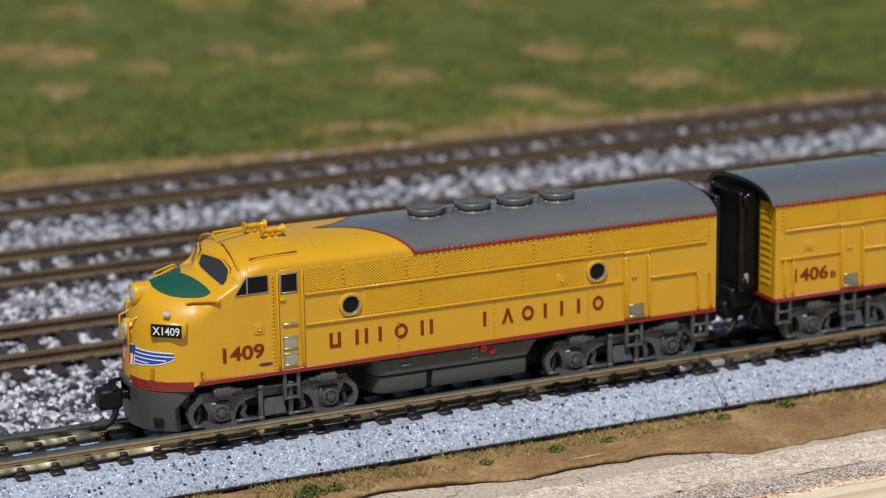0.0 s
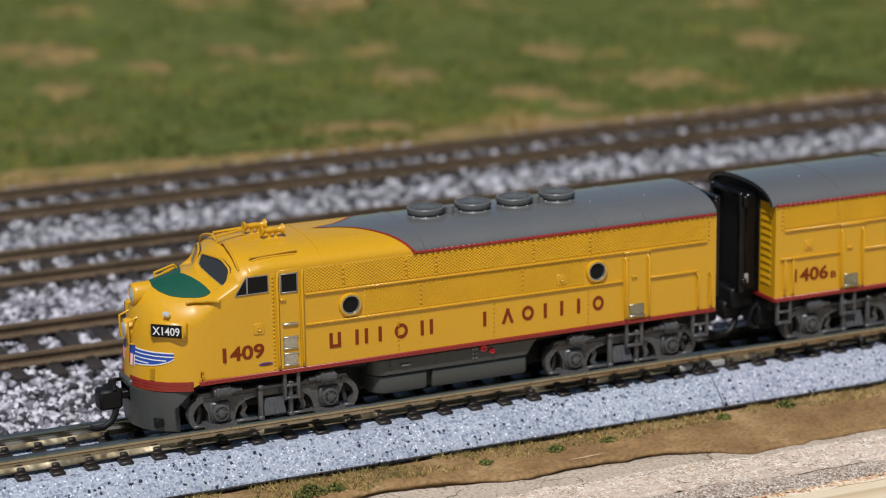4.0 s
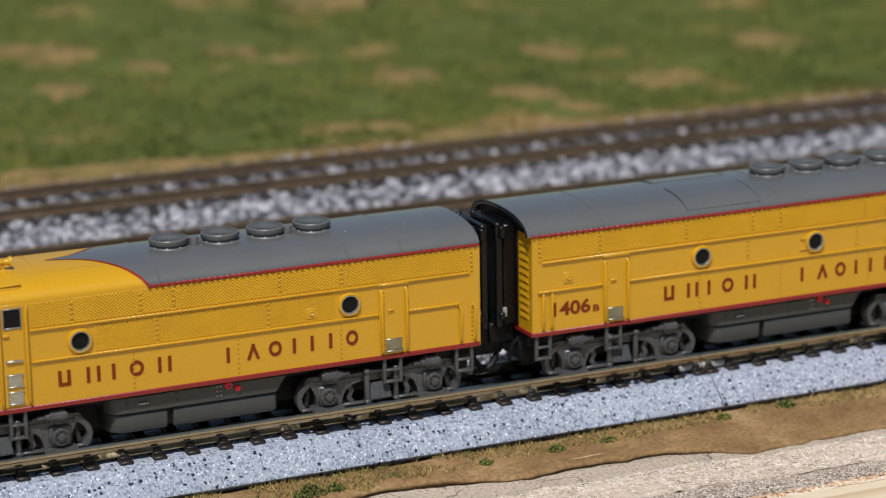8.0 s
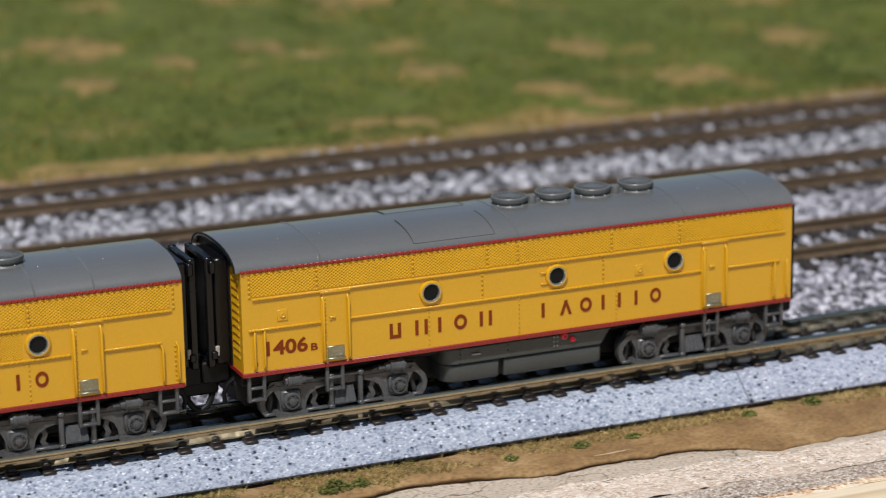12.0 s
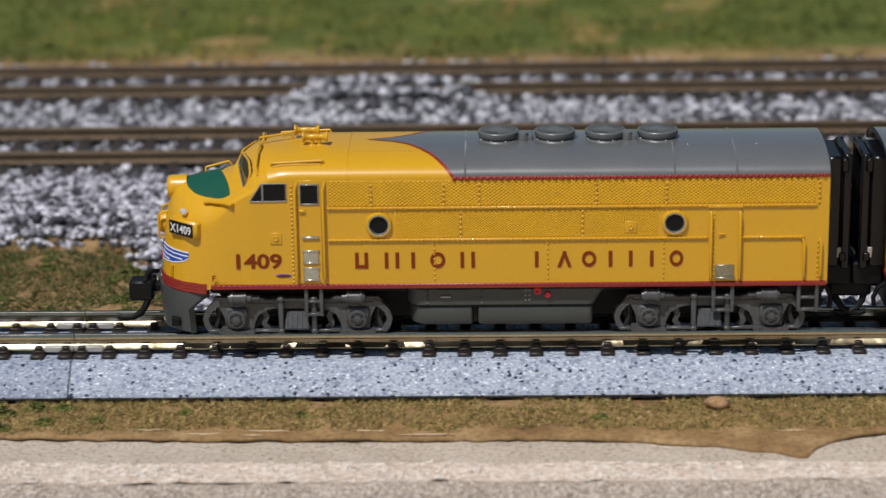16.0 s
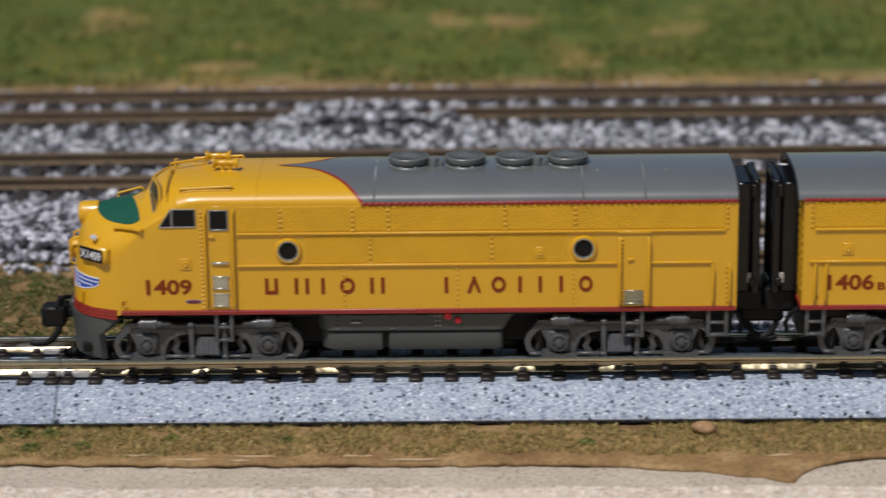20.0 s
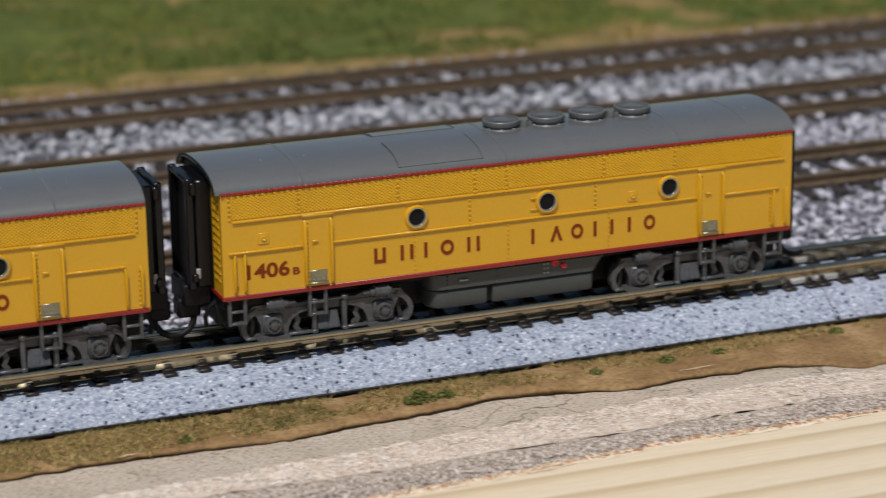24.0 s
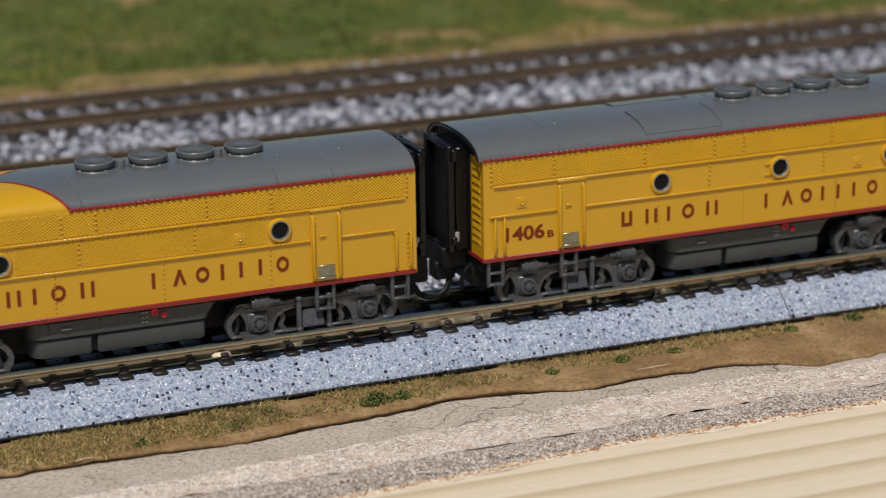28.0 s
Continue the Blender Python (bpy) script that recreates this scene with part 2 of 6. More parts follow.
def rough_material(name, stops, grain, crack=0.0, relief=0.8, stretch=(1, 1, 1), rough=0.9, depth=0.3, stain=70):
    m, nodes, links, bsdf = nodes_of(name)
    coord = nodes.new("ShaderNodeTexCoord").outputs["Object"]
    scale = nodes.new("ShaderNodeMapping")
    scale.inputs["Scale"].default_value = stretch
    links.new(coord, scale.inputs["Vector"])
    at = scale.outputs[0]
    fine, wide = noise_node(nodes, links, at, grain, 5, 0.7), noise_node(nodes, links, at, stain, 4)
    c = ramp_node(nodes, links, fine, stops)
    tone = ramp_node(nodes, links, wide, [(0.3, (0.82, 0.80, 0.78)), (0.7, (1, 1, 1))])
    c = mix_node(nodes, links, c, tone, 1.0, "MULTIPLY")
    if crack:
        v = nodes.new("ShaderNodeTexVoronoi")
        v.feature = "DISTANCE_TO_EDGE"
        v.inputs["Scale"].default_value = 85
        warp = mix_node(nodes, links, at, noise_colour(nodes, links, at, 140), 0.012)
        links.new(warp, v.inputs["Vector"])
        line = ramp_node(nodes, links, v.outputs["Distance"], [(0.0, (1, 1, 1)), (crack, (0, 0, 0))])
        some = ramp_node(nodes, links, noise_node(nodes, links, at, 45), [(0.56, (0, 0, 0)), (0.62, (1, 1, 1))])
        c = mix_node(nodes, links, c, (0.10, 0.07, 0.045), mix_node(nodes, links, line, some, 1.0, "MULTIPLY"))
    links.new(c, bsdf.inputs["Base Color"])
    bsdf.inputs["Roughness"].default_value = rough
    bump_node(nodes, links, fine, bsdf, relief, depth)
    return m


def noise_colour(nodes, links, at, scale):
    n = nodes.new("ShaderNodeTexNoise")
    n.inputs["Scale"].default_value = scale
    links.new(at, n.inputs["Vector"])
    return n.outputs["Color"]


m_plaster = rough_material("bare_plaster", [(0.34, (0.21, 0.165, 0.115)), (0.44, (0.52, 0.445, 0.35)), (0.58, (0.645, 0.565, 0.46)), (0.75, (0.78, 0.71, 0.61))], 1700, crack=0.022, relief=1.0, stain=110)
m_fibre = rough_material("torn_paper_fibre", [(0.3, (0.52, 0.38, 0.27)), (0.48, (0.76, 0.63, 0.51)), (0.7, (0.90, 0.83, 0.74))], 1500, relief=1.0, stretch=(0.6, 1, 1), depth=0.5)
m_chip = rough_material("coarse_board_edge", [(0.36, (0.22, 0.17, 0.12)), (0.5, (0.54, 0.45, 0.35)), (0.62, (0.78, 0.69, 0.58))], 2400, relief=1.0, stretch=(0.8, 1, 1), depth=0.4)
m_floor = rough_material("concrete_floor", [(0.3, (0.22, 0.21, 0.20)), (0.7, (0.34, 0.33, 0.31))], 60, relief=0.3, stain=3)


def pine_material():
    m, nodes, links, bsdf = nodes_of("planed_pine")
    coord = nodes.new("ShaderNodeTexCoord").outputs["Object"]
    grain = nodes.new("ShaderNodeMapping")
    grain.inputs["Scale"].default_value = (0.09, 1, 1)
    links.new(coord, grain.inputs["Vector"])
    w = nodes.new("ShaderNodeTexWave")
    w.bands_direction, w.wave_profile = "Y", "SAW"
    for k, v in (("Scale", 43), ("Distortion", 3.4), ("Detail", 2.0), ("Detail Scale", 0.6)):
        w.inputs[k].default_value = v
    links.new(grain.outputs[0], w.inputs["Vector"])
    rings = ramp_node(nodes, links, w.outputs["Fac"], [(0.0, (0.82, 0.70, 0.50)), (0.55, (0.80, 0.67, 0.46)), (0.9, (0.62, 0.48, 0.29)), (1.0, (0.82, 0.70, 0.50))])
    fibre = ramp_node(nodes, links, noise_node(nodes, links, grain.outputs[0], 1800, 4), [(0.3, (0.88,) * 3), (0.7, (1, 1, 1))])
    links.new(mix_node(nodes, links, rings, fibre, 1.0, "MULTIPLY"), bsdf.inputs["Base Color"])
    bsdf.inputs["Roughness"].default_value = 0.6
    bump_node(nodes, links, w.outputs["Fac"], bsdf, 0.15, 0.1)
    return m


m_pine = pine_material()


# ---------------------------------------------------------------- mesh tools
class Geo:
    """Gathers vertices and faces, in millimetres."""

    def __init__(self):
        self.v, self.f = [], []

    def add(self, verts, faces):
        n = len(self.v)
        self.v += [tuple(p) for p in verts]
        self.f += [tuple(i + n for i in f) for f in faces]
        return self

    def box(self, x0, x1, y0, y1, z0, z1, c=0.12):
        """A box with chamfered edges."""
        c = min(c, 0.45 * min(abs(x1 - x0), abs(y1 - y0), abs(z1 - z0)))
        b = bmesh.new()
        bmesh.ops.create_cube(b, size=1, matrix=Matrix.Translation(((x0 + x1) / 2, (y0 + y1) / 2, (z0 + z1) / 2)) @ Matrix.Diagonal((abs(x1 - x0), abs(y1 - y0), abs(z1 - z0), 1)))
        if c > 0:
            bmesh.ops.bevel(b, geom=b.edges[:], offset=c, segments=1, affect="EDGES")
        return self.take(b)

    def take(self, b):
        b.verts.index_update()
        self.add([v.co[:] for v in b.verts], [[v.index for v in f.verts] for f in b.faces])
        b.free()
        return self

    def tube(self, points, r, n=7, caps=True):
        """A round bar along a line of points."""
        pts = [Vector(p) for p in points]
        rings, up = [], Vector((0.13, 0.31, 0.94))
        for i, p in enumerate(pts):
            way = (pts[min(i + 1, len(pts) - 1)] - pts[max(i - 1, 0)]).normalized()
            side = way.cross(up)
            side = side.normalized() if side.length > 1e-3 else way.orthogonal().normalized()
            up = side.cross(way)
            rr = r[i] if isinstance(r, (list, tuple)) else r
            rings.append([p + (side * math.cos(a) + up * math.sin(a)) * rr for a in (2 * math.pi * k / n for k in range(n))])
        faces = [(i * n + k, i * n + (k + 1) % n, (i + 1) * n + (k + 1) % n, (i + 1) * n + k) for i in range(len(pts) - 1) for k in range(n)]
        if caps:
            faces += [tuple(range(n - 1, -1, -1)), tuple((len(pts) - 1) * n + k for k in range(n))]
        return self.add([v for ring in rings for v in ring], faces)

    def lathe(self, profile, at=(0, 0, 0), axis="Z", n=24):
        """Turns (radius, height) pairs round an axis through at."""
        verts, faces = [], []
        for r, h in profile:
            for k in range(n):
                a = 2 * math.pi * k / n
                p = (r * math.cos(a), r * math.sin(a), h)
                p = {"Z": p, "Y": (p[0], p[2], p[1]), "X": (p[2], p[0], p[1])}[axis]
                verts.append((p[0] + at[0], p[1] + at[1], p[2] + at[2]))
        for i in range(len(profile) - 1):
            for k in range(n):
                faces.append((i * n + k, i * n + (k + 1) % n, (i + 1) * n + (k + 1) % n, (i + 1) * n + k))
        faces += [tuple(range(n)), tuple((len(profile) - 1) * n + k for k in range(n))]
        return self.add(verts, faces)

    def prism(self, outline, y0, y1):
        """An (x, z) outline pushed from y0 to y1."""
        n = len(outline)
        verts = [(x, y0, z) for x, z in outline] + [(x, y1, z) for x, z in outline]
        return self.add(verts, [tuple(range(n)), tuple(range(2 * n - 1, n - 1, -1))] + [(k, (k + 1) % n, n + (k + 1) % n, n + k) for k in range(n)])

    def sweep(self, outline, x0, x1):
        """A (y, z) outline pushed from x0 to x1."""
        n = len(outline)
        verts = [(x0, y, z) for y, z in outline] + [(x1, y, z) for y, z in outline]
        return self.add(verts, [tuple(range(n)), tuple(range(2 * n - 1, n - 1, -1))] + [(k, (k + 1) % n, n + (k + 1) % n, n + k) for k in range(n)])

    def mirrored(self):
        """The same on the other side of the track's centre line."""
        g = Geo()
        g.v = [(x, -y, z) for x, y, z in self.v]
        g.f = [tuple(reversed(f)) for f in self.f]
        return g

    def turned(self, m):
        g = Geo()
        g.v, g.f = [tuple(m @ Vector(p)) for p in self.v], list(self.f)
        return g

    def mesh(self, name, material, sharp=38):
        me = bpy.data.meshes.new(name)
        me.from_pydata([(x * MM, y * MM, z * MM) for x, y, z in self.v], [], self.f)
        b = bmesh.new()
        b.from_mesh(me)
        bmesh.ops.recalc_face_normals(b, faces=b.faces[:])
        b.to_mesh(me)
        b.free()
        me.materials.append(material)
        me.shade_smooth()
        me.set_sharp_from_angle(angle=radians(sharp))
        return me


def part(name, geo, material, parent, label="", at=(0, 0, 0)):
    """Links a Geo, or a mesh already made, as one object under a thing or under a part."""
    ob = new(name, geo.mesh(name, material) if isinstance(geo, Geo) else geo)
    ob.parent = parent
    ob.location = Vector(at) * MM
    if name == "seam_strip":
        return tagged(ob, "row of tiny rivet heads", kind="stuff")
    return tagged(ob, label) if label else ob


def thing(name, label, category, at=(0, 0, 0), group="", kind="", data=None):
    ob = new(name, data)
    ob.location = Vector(at) * MM
    return tagged(ob, label, category, group, kind)


def swarm(name, base_v, base_f, places, turns, sizes, material):
    """One mesh of many small loose pieces: each base shape turned, sized and set down."""
    base_v, n, k = np.asarray(base_v, float), len(places), len(base_v)
    a, b, c = turns.T
    ca, sa, cb, sb, cc, sc = np.cos(a), np.sin(a), np.cos(b), np.sin(b), np.cos(c), np.sin(c)
    rot = np.empty((n, 3, 3))
    rot[:, 0] = np.stack([cb * cc, sa * sb * cc - ca * sc, ca * sb * cc + sa * sc], 1)
    rot[:, 1] = np.stack([cb * sc, sa * sb * sc + ca * cc, ca * sb * sc - sa * cc], 1)
    rot[:, 2] = np.stack([-sb, sa * cb, ca * cb], 1)
    local = base_v[None] * sizes[:, None, :]
    local = local * (1 + np.random.uniform(-0.22, 0.22, local.shape))
    verts = (np.einsum("nij,nkj->nki", rot, local) + places[:, None]).reshape(-1, 3) * MM
    faces = (np.asarray(base_f)[None] + (np.arange(n) * k)[:, None, None]).reshape(-1, len(base_f[0]))
    me = bpy.data.meshes.new(name)
    me.vertices.add(len(verts))
    me.vertices.foreach_set("co", verts.ravel())
    size = faces.shape[1]
    me.loops.add(faces.size)
    me.loops.foreach_set("vertex_index", faces.ravel().astype(np.int32))
    me.polygons.add(len(faces))
    me.polygons.foreach_set("loop_start", np.arange(len(faces), dtype=np.int32) * size)
    me.update(calc_edges=True)
    me.validate()
    me.materials.append(material)
    return me


def text_mesh(name, words, x0, x1, z0, z1, y, material, bold=0.0):
    """Letters of the built-in font, fitted into a box on a side that faces the camera."""
    cu = bpy.data.curves.new(name, "FONT")
    cu.body, cu.size, cu.offset, cu.resolution_u = words, 1.0, bold, 3
    ob = bpy.data.objects.new(name, cu)
    scene.collection.objects.link(ob)
    me = bpy.data.meshes.new_from_object(ob.evaluated_get(bpy.context.evaluated_depsgraph_get()))
    bpy.data.objects.remove(ob)
    co = np.array([v.co[:] for v in me.vertices])
    lo, hi = co.min(0), co.max(0)
    u, w = (co[:, 0] - lo[0]) / (hi[0] - lo[0]), (co[:, 1] - lo[1]) / (hi[1] - lo[1])
    faces = [tuple(p.vertices) for p in me.polygons]
    g = Geo().add(list(zip(x0 + u * (x1 - x0), [y] * len(co), z0 + w * (z1 - z0))), faces)
    return g.mesh(name, material)


m_bare = rough_material("bare_tan_soil", [(0.36, (0.10, 0.105, 0.018)), (0.5, (0.20, 0.145, 0.042)), (0.7, (0.33, 0.21, 0.075))], 120, relief=0.6)
m_chipped = rough_material("chipped_plaster", [(0.3, (0.42, 0.29, 0.15)), (0.7, (0.70, 0.55, 0.36))], 900, relief=0.5)

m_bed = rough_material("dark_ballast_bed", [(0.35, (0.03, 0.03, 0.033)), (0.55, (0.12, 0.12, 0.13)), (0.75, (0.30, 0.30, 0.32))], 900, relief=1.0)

m_fan = paint("matt_grey_plastic", (0.125, 0.132, 0.128), 0.38, vary=0.1, relief=0.2, shine=0.5)
m_pale_stone = island_material("pale_crushed_stone", [(0.0, (0.022, 0.023, 0.027)), (0.26, (0.055, 0.056, 0.065)), (0.42, (0.21, 0.208, 0.24)), (0.66, (0.46, 0.455, 0.505)), (1.0, (0.77, 0.765, 0.82))], 0.75)
# torn pine, paled further to paint the sun along its edge
m_torn = rough_material("torn_pine_edge", [(0.3, (0.70, 0.50, 0.33)), (0.5, (0.90, 0.79, 0.62)), (0.75, (0.95, 0.90, 0.80))], 1200, relief=0.9, stretch=(0.4, 1, 1))

# grey brake shoes, painted dark for the shade inside the trucks
m_shaded_shoe = paint("shade_darkened_shoe_plastic", (0.035, 0.034, 0.033), 0.5, vary=0.3)


def foot_material():
    """Polished but uneven metal; glints and dark reflections in short runs are coloured in too."""
    m, nodes, links, bsdf = nodes_of("glint_painted_rail_foot")
    at = nodes.new("ShaderNodeTexCoord").outputs["Object"]
    wave, fine = noise_node(nodes, links, at, 130, 3), noise_node(nodes, links, at, 900, 2)
    # this ramp paints the runs of bright and dark reflection
    links.new(ramp_node(nodes, links, wave, [(0.40, (0.20, 0.165, 0.10)), (0.66, (0.56, 0.49, 0.32))]), bsdf.inputs["Base Color"])
    r = nodes.new("ShaderNodeMapRange")
    r.inputs["To Min"].default_value, r.inputs["To Max"].default_value = 0.28, 0.5
    links.new(fine, r.inputs["Value"])
    links.new(r.outputs[0], bsdf.inputs["Roughness"])
    bsdf.inputs["Metallic"].default_value = 1.0
    bump_node(nodes, links, wave, bsdf, 0.8, 0.9)
    return m


m_rail_foot = foot_material()
m_flake = island_material("pale_paper_flake", [(0.0, (0.66, 0.50, 0.36)), (0.25, (0.82, 0.69, 0.55)), (0.6, (0.90, 0.81, 0.69)), (1.0, (0.95, 0.90, 0.82))], 0.9)
m_grain = island_material("board_grain", [(0.0, (0.24, 0.18, 0.14)), (0.35, (0.47, 0.385, 0.31)), (0.7, (0.66, 0.57, 0.48)), (1.0, (0.86, 0.79, 0.70))], 0.9)
m_sliver = island_material("torn_wood_sliver", [(0.0, (0.42, 0.20, 0.09)), (0.35, (0.70, 0.46, 0.27)), (1.0, (0.93, 0.82, 0.64))], 0.85)
m_screen_glass, _n, _l, _b = nodes_of("windscreen_glass")
_b.inputs["Base Color"].default_value = (0.028, 0.029, 0.03, 1)
_b.inputs["Roughness"].default_value = 0.05
_b.inputs["Specular IOR Level"].default_value = 0.9


# ---------------------------------------------------------------- the ground
def rough_at(x, y, size, seed=0.0):
    return noise.fractal(Vector((x / size + seed, y / size - seed, seed)), 1.0, 2.0, 4)


def earth_edge(x):
    """Where the brown earth layer ends in front of the near track."""
    at = [-340, -108, -92, -69, -31, -16, -8, 2.6, 6.2, 7.6, 10.5, 15, 24.5, 45, 60, 68, 86, 91, 101, 111, 124, 136, 143, 148.5, 160, 520]
    to = [-23, -23.1, -24.1, -25, -24.9, -25.7, -26.9, -29.6, -31.4, -28.6, -26, -24, -22.8, -23.1, -24.2, -22.9, -21.6, -20.2, -21.5, -24.4, -23.9, -23.9, -26.1, -29.5, -28.2, -29]
    return float(np.interp(x, at, to)) + 0.3 * rough_at(x, 0, 9, 3.1) + 0.4 * rough_at(x, 0, 3.2, 8.1) + 0.22 * rough_at(x, 0, 1.5, 2.2)


def ballast_edge(x):
    """Front edge of the loose ballast: it leaves bare earth on the low-x side."""
    return float(np.interp(x, [-400, -99, -86, -78, 600], [61, 60, 32, 14, 14])) + 2.0 * rough_at(x, 0, 14, 5.5)


def height(x, y):
    """Height of the ground over rail-top level."""
    if y < 14:
        z = -7.45 + 0.25 * rough_at(x, y, 7) - 0.75 * min(1.0, max(0.0, (13.1 - abs(y)) / 1.4))   # a hollow under the roadbed
        return z - 0.25 * max(0, -17 - y) * 0.3
    z = float(np.interp(y, [14, 30, 44, 62, 172, 182, 260, 420, 900], [-7.3, -6.2, -4.6, -4.6, -4.6, -3.6, -1.5, 5.0, 16.0]))
    toe = min(1.0, max(0.0, (y - ballast_edge(x) + 3) / 9))
    z = z * toe + (-7.0 + 0.35 * rough_at(x, y, 9)) * (1 - toe)
    if y > 176:
        z += min(1, (y - 176) / 25) * (1.6 * rough_at(x, y, 34, 2.0) + 0.6 * rough_at(x, y, 9, 4.0))
    z += 4.2 * math.exp(-((x + 57) / 17) ** 4 - ((y - 146) / 7) ** 2)
    return z


def grid_sheet(name, xs, rows, material):
    """A sheet over xs by rows, each row a function x -> (y, z)."""
    verts = [(x * MM, r(x)[0] * MM, r(x)[1] * MM) for r in rows for x in xs]
    n = len(xs)
    me = bpy.data.meshes.new(name)
    me.from_pydata(verts, [], [(j * n + i, j * n + i + 1, (j + 1) * n + i + 1, (j + 1) * n + i) for j in range(len(rows) - 1) for i in range(n - 1)])
    me.materials.append(material)
    me.shade_smooth()
    return me


GX = [-4000, -2000, -1000, -600] + [-400 + 4 * i for i in range(65)] + [-140 + 1.2 * i for i in range(317)] + [240 + 5 * i for i in range(66)] + [600, 900, 1400, 2600, 4500]


def flat_row(y):
    return lambda x: (y, height(x, y))


def edge_row(inset, drop):
    return lambda x: (earth_edge(x) + inset, height(x, earth_edge(x) + inset) - drop)


ground_rows = [edge_row(1.3, 2.0), edge_row(0.75, 1.0), edge_row(0.12, 0.62), edge_row(0.0, 0.36), edge_row(0.3, 0.1), edge_row(1.2, 0.0)]
ground_rows += [flat_row(y) for y in [-19.2 + 1.5 * i for i in range(23)]]
ground_rows += [flat_row(y) for y in [16 + 3 * i for i in range(90)] + [300, 330, 370, 420, 500, 600, 800, 1200, 2000, 4000]]
thing("ground", "brown painted earth and green turf scenery of a model railway", "ground", kind="structure", data=grid_sheet("ground", GX, ground_rows, m_ground))


def strip(name, back_at, front_at, z_back, z_front, wobble, material, label):
    """A layer of the layout's raw front edge, between two wavering lines."""
    xs = [-1500, -700] + [-360 + 2 * i for i in range(440)] + [900, 1700]

    def row(f):
        def at(x):
            b, a = back_at(x), front_at(x)
            return b + (a - b) * f, z_back + (z_front - z_back) * f + wobble * rough_at(x, f * 9, 3.0, 7.7) + wobble * 0.5 * rough_at(x, f * 9, 0.9, 1.7)
        return at
    return thing(name, label, "layer", kind="structure", data=grid_sheet(name, xs, [row(i / 12) for i in range(13)], material))


def line(xs, ys, amp, size, seed):
    return lambda x: float(np.interp(x, xs, ys)) + amp * rough_at(x, 0, size, seed)


fibre_back = line([-110, -83, -24, 2, 35, 58, 88, 109, 138, 151, 300], [-31.7, -32.6, -33.3, -33.4, -34.2, -33, -31, -30.1, -29.8, -31.5, -32], 0.5, 6, 1.3)
fibre_front = line([-110, 0, 42, 66, 103, 133, 153, 300], [-39, -39, -38.9, -40, -39.5, -38.6, -40.4, -40.5], 0.35, 8, 6.3)
chip_front = line([-110, 60, 77, 107, 149, 300], [-49, -49, -48.6, -46.2, -46.9, -47], 0.25, 10, 2.9)
strip("plaster_strip", lambda x: earth_edge(x) + 2.5, lambda x: fibre_back(x) - 1.0, -8.95, -8.75, 0.2, m_plaster, "bare beige cracked plaster along the layout edge")
strip("paper_fibre_strip", fibre_back, lambda x: fibre_front(x) - 0.5, -8.45, -8.4, 0.42, m_fibre, "pinkish torn paper fibre along the layout edge")
strip("board_edge_strip", lambda x: fibre_front(x) - 0.45 - 0.8 * max(0.0, rough_at(x, 0, 11, 3.3)), lambda x: chip_front(x) - 0.8, -8.35, -8.7, 0.3, m_chip, "coarse grey-brown speckled board edge")

# torn edge, widened to carry the painted sunlit band along the pine
strip("torn_board_edge", lambda x: chip_front(x) + 0.15, lambda x: chip_front(x) - 1.4 + 0.35 * rough_at(x, 0, 5, 4.1), -8.45, -8.3, 0.16, m_torn, "torn edge of the pine board, paled as if sunlit")
pine = Geo()
pine_xs = [-1500, -700] + [-300 + 6 * i for i in range(120)] + [800, 1700]
for i in range(len(pine_xs) - 1):
    a, b = pine_xs[i], pine_xs[i + 1]
    ya, yb = chip_front(a), chip_front(b)
    pine.add([(a, ya, -10), (b, yb, -10), (b, yb - 0.25, -8.35), (a, ya - 0.25, -8.35), (b, -190, -8.35), (a, -190, -8.35), (b, -191, -30), (a, -191, -30)],
             [(0, 1, 2, 3), (3, 2, 4, 5), (5, 4, 6, 7)])
thing("pine_board", "pale planed pine board edging the layout", "board", kind="structure", data=pine.mesh("pine_board", m_pine))
floor = Geo().box(-6000, 6000, -6000, 6000, -960, -900, 0)
thing("floor", "grey concrete floor under the layout", "floor", kind="structure", data=floor.mesh("floor", m_floor))
legs = thing("layout_table", "wooden table frame carrying the model railway", "table", at=(0, 0, -900))
for lx in (-1200, 1200):
    for ly in (-150, 1200):
        part("leg", Geo().box(lx - 45, lx + 45, ly - 45, ly + 45, 0, 860, 4), m_pine, legs)
part("deck", Geo().box(-1480, 1680, -186, 3900, 850, 885, 3), m_pine, legs)


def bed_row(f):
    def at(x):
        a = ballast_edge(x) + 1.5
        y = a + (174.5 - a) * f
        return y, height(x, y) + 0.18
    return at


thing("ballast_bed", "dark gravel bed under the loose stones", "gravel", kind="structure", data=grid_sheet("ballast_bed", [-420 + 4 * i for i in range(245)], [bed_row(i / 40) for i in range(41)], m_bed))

# ---------------------------------------------------------------- near track, in clip-together sections
PITCH, SECTION, FIRST_JOINT = 248 / 49, 248.0, -95.0


def rail_outline(y, top, high, head, foot):
    h, f, b = head / 2, foot / 2, top - high
    half = [(f, b), (f, b + high * 0.08), (0.22, b + high * 0.27), (0.2, b + high * 0.62), (h, b + high * 0.72), (h, top - high * 0.06), (h * 0.8, top)]
    return [(y + p, z) for p, z in half] + [(y - p, z) for p, z in reversed(half)]


def lying(points, y):
    return [(y + p, z) for p, z in points] + [(y - p, z) for p, z in reversed(points)]


HEAD = [(0.32, -1.5), (0.32, -0.95), (0.46, -0.78), (0.46, -0.16), (0.34, 0.0)]
FOOT = [(0.92, -2.2), (0.92, -2.02), (0.78, -1.94), (0.36, -1.5), (0.3, -1.42)]

